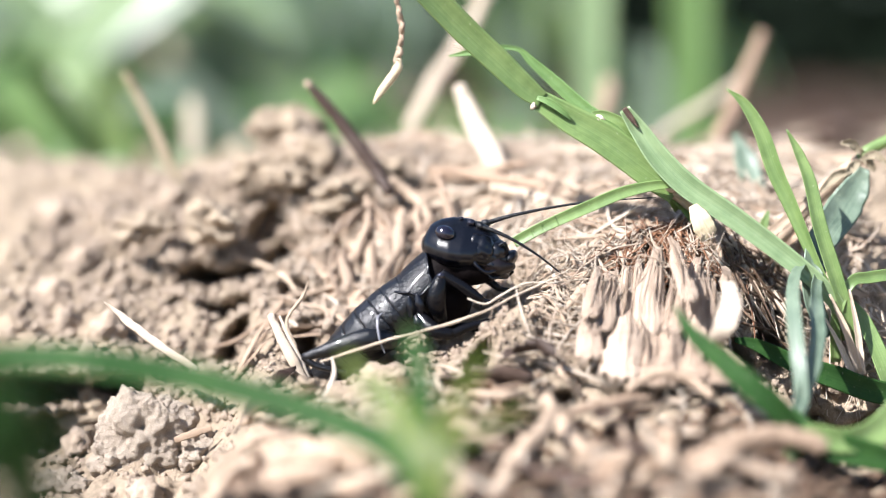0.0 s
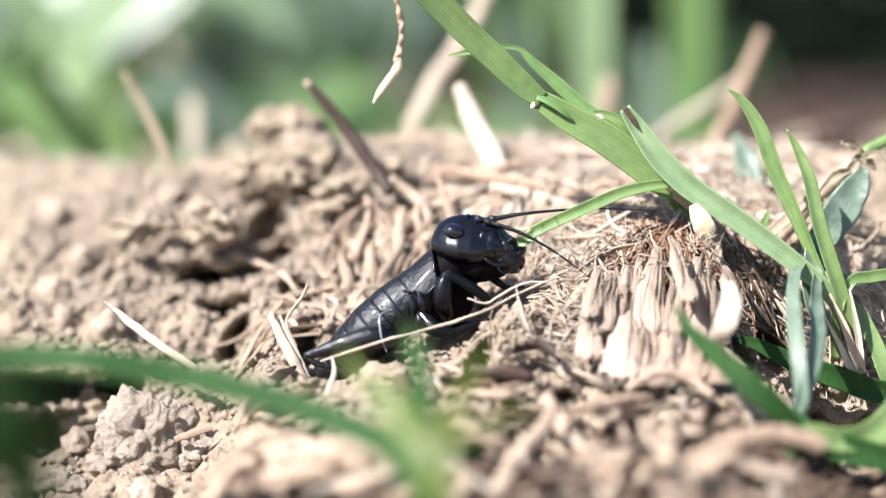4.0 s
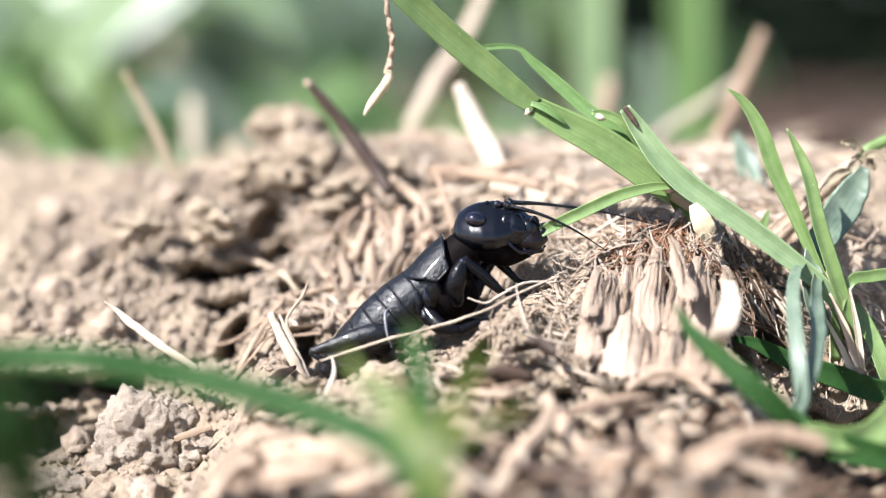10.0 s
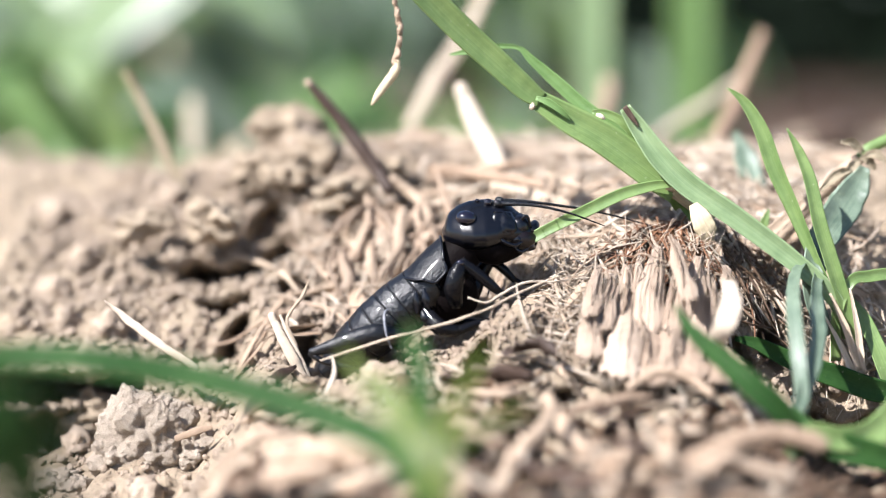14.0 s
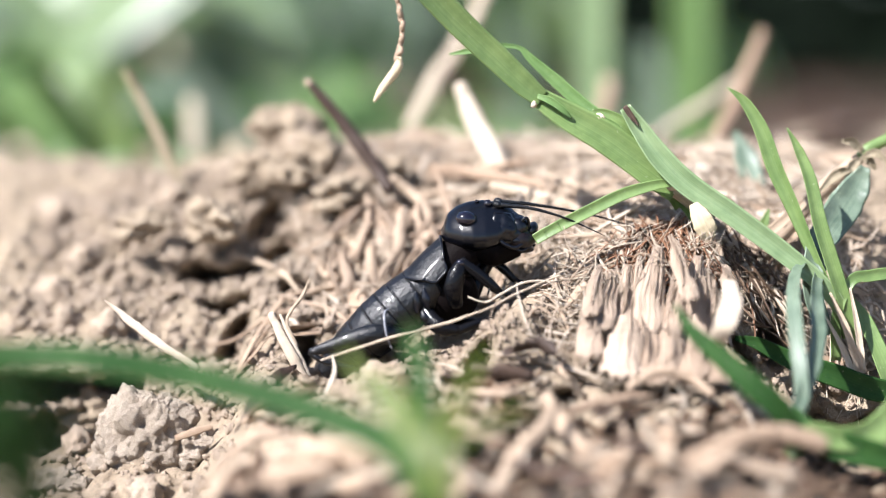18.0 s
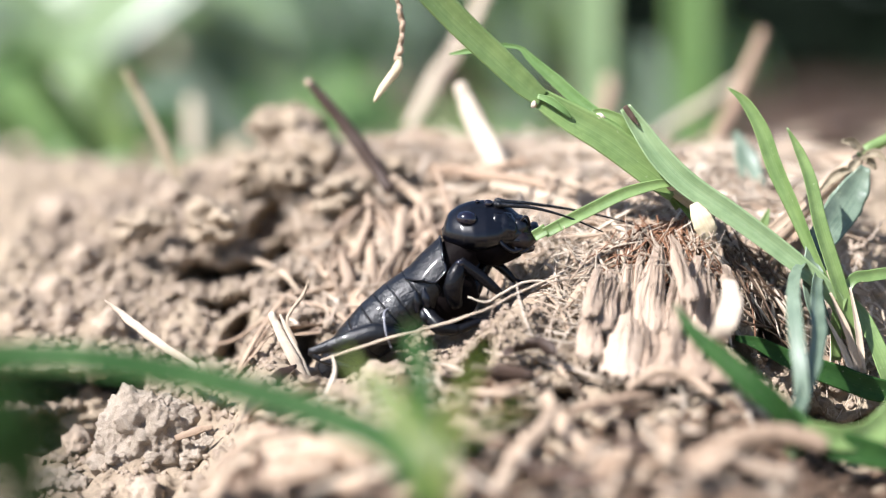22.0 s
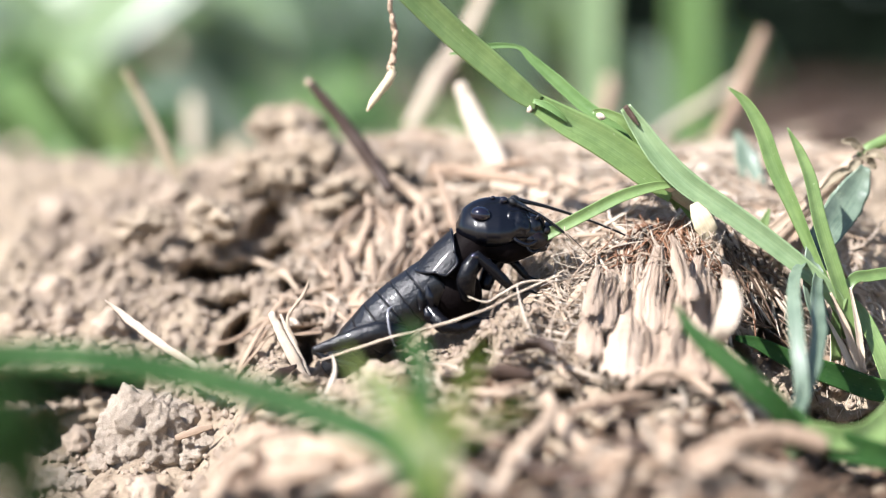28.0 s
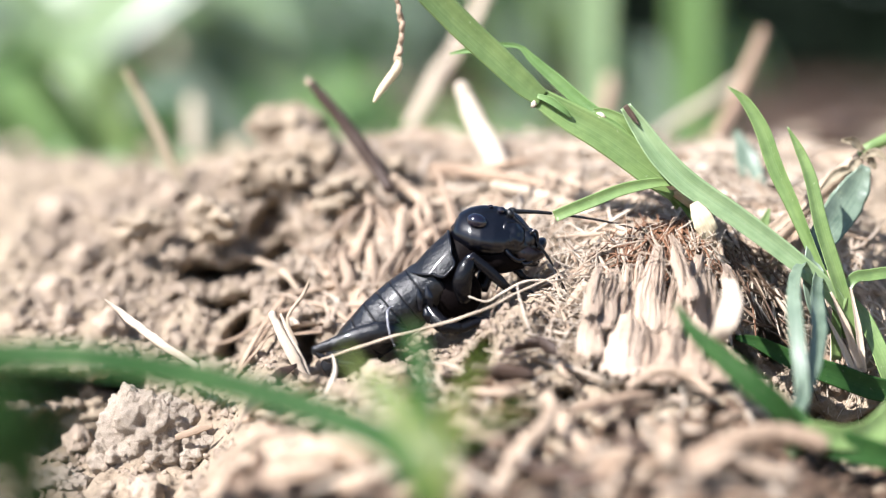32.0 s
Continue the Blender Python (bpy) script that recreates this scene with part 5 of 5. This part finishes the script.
for x, y in ((-52, 72), (-45, 66), (-37, 75), (-29, 68), (-22, 78)):
    far_tuft(x, y, 5, 8, 9, 1.8, (GRASS_FAR, GRASS_PALE, HUSK), "low grass tuft on the back of the bank")
far_tuft(8, 105, 6, 15, 16, 5, (HUSK, GRASS_PALE), "yellowish withered grass tuft behind the ridge")
for x, y, lean, w in ((-95, 210, 95, 13), (-150, 260, 120, 16), (-60, 230, -90, 12), (-130, 240, 110, 15), (-20, 260, -120, 13)):
    t = tuft("long arching pale grass leaves behind the bank", (x, y, lie(x, y)), "grass tufts behind the bank")
    far_leaf(t, x, y, 62, lean, 10, w, GRASS_BLUE, 0.55)
    far_leaf(t, x + 3, y, 54, 0.7 * lean, -8, w * 0.8, GRASS_PALE, 0.5)
seed_head = tuft("slender stem with a pale round seed head", (-72, 330, lie(-72, 330)), "grass tufts behind the bank")
part("stem", tube(Geo(), [(-72, 330, lie(-72, 330) - 2), (-71, 330, 5), (-70, 330, 17)], [0.9, 0.7, 0.5], 10, 7), GRASS, seed_head)
part("seed_head", ball(Geo(), (-70, 330, 19), (6.5, 6, 6), 0, 10, 14, 0.3, 3), PALE, seed_head, "pale fluffy seed head")
g = Geo()
for k in range(2600):
    x, y = (rnd.uniform(10, 620), rnd.uniform(150, 1250)) if k % 12 else (rnd.uniform(28, 130), rnd.uniform(60, 150))
    z = lie(x, y) + rnd.uniform(0.2, 0.9)
    s = rnd.uniform(10, 26) if k % 12 else rnd.uniform(2, 6)
    h = rnd.uniform(0, 6.28)
    blade(g, [(x, y, z), (x + s * math.cos(h), y + s * math.sin(h), z + rnd.uniform(0, 0.9)), (x + 2 * s * math.cos(h), y + 2 * s * math.sin(h), z)], [3, s * 0.8, 2], face=(0, 0, 1), n=4, thick=0.4)
thing("dead_leaves", "brown dead leaves strewn over the ground behind the bank", "litter", geo=g, material=DEAD, kind="stuff")
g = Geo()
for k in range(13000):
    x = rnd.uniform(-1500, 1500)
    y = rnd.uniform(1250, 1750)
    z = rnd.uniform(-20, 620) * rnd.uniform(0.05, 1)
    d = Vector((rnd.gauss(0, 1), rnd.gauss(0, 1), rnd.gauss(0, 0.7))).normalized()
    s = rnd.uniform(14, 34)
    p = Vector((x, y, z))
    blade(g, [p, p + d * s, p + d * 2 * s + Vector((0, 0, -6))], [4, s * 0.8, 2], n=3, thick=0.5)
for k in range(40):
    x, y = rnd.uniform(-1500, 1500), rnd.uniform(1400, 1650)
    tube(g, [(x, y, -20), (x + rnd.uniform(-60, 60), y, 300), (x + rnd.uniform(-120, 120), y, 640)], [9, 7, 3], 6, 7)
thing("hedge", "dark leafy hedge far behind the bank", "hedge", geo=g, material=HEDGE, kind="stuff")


# ---- movement ----
def motions():
    # body, shield and head: seconds, shift to the right and up in millimetres, turn clockwise and, for the head, turn towards the lens
    def about(ob, parent, rows, dx=0.0, dz=0.0):
        base = (PIVOT[ob] - (PIVOT[parent] if parent else Vector())) * MM
        walk(ob, [(t, Matrix.Translation(base + Vector((x, 0, z)) * MM) @ Euler((0, radians(ry), radians(rz))).to_matrix().to_4x4()) for t, x, z, ry, rz in rows])

    body = [
        (0, -0.565, -0.32, 0, 0),
        (3, -0.565, -0.321, 0, 0),
        (5.5, 0, -0.073, 0, 0),
        (6, 0.034, -0.037, 0, 0),
        (7, -0.071, -0.037, 0, 0),
        (10.5, 0.034, 0.034, 0, 0),
        (11.5, -0.034, 0, 0, 0),
        (17.5, -0.058, -0.07, 0, 0),
        (22.5, -0.089, -0.044, 0, 0),
        (23, -0.054, -0.036, 0, 0),
        (23.5, 0.12, 0.07, 0, 0),
        (24, 0.234, 0.033, 0, 0),
        (24.5, 0.234, 0.104, 0, 0),
        (29.5, 0.182, 0.072, 0, 0),
        (31, 0.324, -0.041, 0, 0),
        (31.5, 0.148, 0.057, 0, 0),
        (32, 0.14, 0.049, 0, 0),
    ]
    shield = [
        (0, -0.771, -0.735, 0, 0),
        (2.5, -0.771, -0.735, 0, 0),
        (3.5, -0.631, -0.877, 0, 0),
        (5.5, -0.069, -0.069, 0, 0),
        (8.5, -0.108, -0.106, 0, 0),
        (9, 0, 0, 0, 0),
        (10, -0.069, 0, 0, 0),
        (10.5, 0.034, 0.103, 0, 0),
        (11, 0.069, 0.069, 0, 0),
        (12.5, -0.069, 0, 0, 0),
        (13, 0, 0, 0, 0),
        (13.5, -0.177, -0.073, 0, 0),
        (14, -0.108, -0.073, 0, 0),
        (21, -0.108, -0.073, 0, 0),
        (23, -0.142, -0.177, 0, 0),
        (23.5, 0.39, -0.14, 0, 0),
        (24, 0.565, 0.246, 0, 0),
        (24.5, 0.491, 0.317, 0, 0),
        (28, 0.491, 0.317, 0, 0),
        (28.5, 0.39, 0.174, 0, 0),
        (29, 0.354, 0.243, 0, 0),
        (29.5, 0.39, 0.174, 0, 0),
        (30, 0.354, 0.243, 0, 0),
        (30.5, 0.599, 0.388, 0, 0),
        (31, 0.739, 0.703, 0, 0),
        (31.5, 0.282, 0.243, 0, 0),
        (32, 0.282, 0.174, 0, 0),
    ]
    skull = [
        (0, -1.696, -0.521, 12, -6),
        (3, -1.712, -0.486, 11, -6),
        (3.5, -1.477, -0.612, 10, -6),
        (5.5, -0.367, -0.19, 4, 0),
        (6, -0.3, -0.312, 3, 0),
        (6.5, -0.267, -0.259, 2, 0),
        (7, -0.481, -0.206, 1, 0),
        (8, -0.533, -0.213, 0.5, 0),
        (8.5, -0.562, -0.006, 0.25, 0),
        (9, 0.184, -0.046, 0, 0),
        (10.5, 0.327, -0.066, 1, 0),
        (11, -0.063, 0.013, -1, 0),
        (11.5, -0.245, 0.016, -0.833, 0),
        (13, -0.154, 0.092, -0.333, 0),
        (13.5, -0.548, 0.025, -0.167, 0),
        (14, -0.342, 0.096, 0, 0),
        (17, -0.307, 0.042, 1, 1.8),
        (17.5, -0.445, 0.042, 1, 2.1),
        (22.5, -0.376, 0.008, 1, 3),
        (23, -0.456, 0.151, -4, 5),
        (23.5, -0.269, 0.266, 2, 2.5),
        (24, 0.446, 0.706, 5, 0),
        (24.5, 0.446, 0.493, 5, 0),
        (28, 0.405, 0.264, 4, 0),
        (28.5, 0.145, -0.218, 4.5, 0),
        (29.5, 0.178, -0.166, 3.5, 0),
        (30, 0.121, 0.094, 2, 0),
        (30.5, 0.545, 0.25, 3, 0),
        (31, 1.53, 0.354, 3, 0),
        (31.3, 1.21, 0.274, 4, 0),
        (31.5, 0.459, -0.067, 9, 0),
        (32, -0.123, -0.144, 12, 0),
    ]
    about(cricket, None, body)
    for ob in (pronotum, neck):
        about(ob, cricket, shield)
    about(head, cricket, skull)

    # the front feet stay put while the body shifts
    def shift(rows, t):
        ts = [r[0] for r in rows]
        return np.interp(t, ts, [r[1] for r in rows]), np.interp(t, ts, [r[2] for r in rows])

    for ob, foot in ((front_near, Vector((4.78, -2.54, -3.13))), (front_far, Vector((6.32, 1.91, -2.87))), (middle_near, Vector((5.92, -2.56, -5.23)))):
        hip = PIVOT[ob]
        rows = []
        for r in shield:
            t = r[0]
            bx, bz = shift(body, t)
            sx, sz = shift(shield, t)
            if ob == middle_near:
                sx, sz = 0.0, 0.0
            d0 = foot - hip
            d1 = foot - (hip + Vector((bx + sx, 0, bz + sz)))
            turn = math.degrees(math.atan2(d0.z, d0.x) - math.atan2(d1.z, d1.x))
            rows.append((t, sx, sz, turn, 0))
        about(ob, cricket, rows)

    # antennae: turn from rest, in the head's space
    about(antenna_near, head, [(t, 0, 0, a, b) for t, a, b in ((0, 6, 0), (2.6, 6, 0), (2.9, 0, 0), (3.1, 9, 0), (3.5, 4, 0), (5.5, 18, 0), (6, 20, 0), (7, 14, 0), (8, 12, 0), (9, 4, 0), (10, 10, 0), (10.5, 8, 0), (11, 0, 0), (14, -2, 0), (14.5, 0, 0), (16.5, 2, 0), (20, 0, 0), (22.5, 0, 0), (23, 4, 0), (24, 12, 0), (25, 18, 0), (27.5, 16, 0), (28.5, 22, 0), (29, 22, 0), (30, 18, 0), (31, 14, 0), (31.4, 18, 0), (31.7, 34, 0), (32, 30, 0))])
    about(antenna_far, head, [(t, 0, 0, a, b) for t, a, b in ((0, -28, 0), (1, -30, 0), (2.5, -29, 0), (2.8, -16, 10), (3.0, -10, 25), (3.5, -20, 10), (5.5, -4, 0), (6, -2, 0), (7, -3, 0), (8, -4, 0), (9, 0, 0), (11, 2, 0), (14, 3, 0), (16.5, 4, 0), (22.5, 3, 0), (23, 6, 0), (24, 14, 0), (25, 14, 0), (27.5, 12, 0), (29, 4, 0), (30, 10, 0), (31, 2, 0), (31.5, 0, 0), (32, -9, 0))])

    # chewing
    for k, ob in enumerate(palps):
        rows = []
        for i in range(65):
            t = i * 0.5
            busy = 0.3 if 14.5 < t < 16.5 else 1.0
            rows.append((t, 0, 0, busy * (7 * math.sin(2.9 * i + 1.7 * k) + 4 * math.sin(1.3 * i * (k + 1))), busy * 5 * math.sin(2.1 * i + k)))
        about(ob, head, rows)
    for k, ob in enumerate(jaws):
        about(ob, head, [(i * 0.4, 0, 0, 2 * math.sin(i * 1.9), (1 if k else -1) * 7 * (0.5 + 0.5 * math.sin(i * 2.3))) for i in range(81)])

    # the stalk sways as the blade is pulled: seconds and turn in degrees
    sway = [
        (0, 0),
        (3.5, 0),
        (5.5, 1.941),
        (6, 3.409),
        (6.5, 1.941),
        (7, 1.37),
        (8.5, 0.927),
        (9, 2.385),
        (10, 2.09),
        (10.5, 4.72),
        (11, 2.671),
        (11.5, 1.795),
        (12, 1.525),
        (13, 2.09),
        (14, 0.461),
        (14.5, 0.165),
        (16.5, 0.2),
        (17, 0),
        (23, 0),
        (24, 0.432),
        (24.5, 1.456),
        (27.5, 1.816),
        (28.5, 1.365),
        (29, 1.677),
        (30, 0.99),
        (30.5, 1.572),
        (31, 4.496),
        (31.3, 4.496),
        (31.5, 0.424),
        (32, 0.163),
    ]
    about(stalk, None, [(t, 0, 0, -a, 0) for t, a in sway])
    about(upper_blade, stalk, [(t, 0, 0, -0.6 * a, 0) for t, a in sway])
    REST = np.interp(9.0, [t for t, a in sway], [a for t, a in sway])
    about(rootlet, None, [(t, -0.384 * (a - REST), -0.50 * (a - REST), 0, 0) for t, a in sway])

    # the gnawed blade turns about the joint and follows it; its tip goes piece by piece into the mouth
    dip = ((0, -1.0), (3.5, -1.0), (5.5, 3.0), (6, 4.4), (7, 2.5), (8, 1.5), (9, 0), (10, 0.5), (10.5, 1.0), (11, 0.5), (13, 0.7), (14.5, 1.5), (16.5, 2.2), (19, 2.4), (22.5, 2.0), (23, -0.8), (23.6, 0.5), (24, 2.0), (25, 3.0), (28, 3.0), (29, 3.5), (30, 3.0), (30.5, 2.0), (31, 2.3), (31.3, 2.0), (31.45, -2.6), (32, -2.4))
    pull = lambda t: np.interp(t, [r[0] for r in sway], [r[1] for r in sway]) - REST
    bend = [(t, -0.105 * pull(t), -0.085 * pull(t), -a, 0) for t, a in dip]
    about(bitten, None, bend)
    MOUTH = Vector((4.40, 0.14, 1.32))
    eaten = (29.9, 22.8, 4.4)
    for ob, gone in zip(scraps, eaten):
        rows = [r for r in bend if r[0] < gone - 0.3]
        x, z, a = (np.interp(gone, [r[0] for r in bend], [r[i] for r in bend]) for i in (1, 2, 3))
        rows.append((gone, x, z, a, 0))
        middle = sum((Vector(v.co) for v in ob.data.vertices), Vector()) / len(ob.data.vertices) / MM + PIVOT[ob]
        for t in sorted({gone + 0.5, 32.0, *(r[0] for r in skull if r[0] > gone + 0.6)}):
            bx, bz = shift(body, t)
            hx, hz = shift(skull, t)
            rows.append((t, MOUTH.x - middle.x + bx + hx, MOUTH.z - middle.z + bz + hz, 0, 0))
        about(ob, None, rows)


motions()
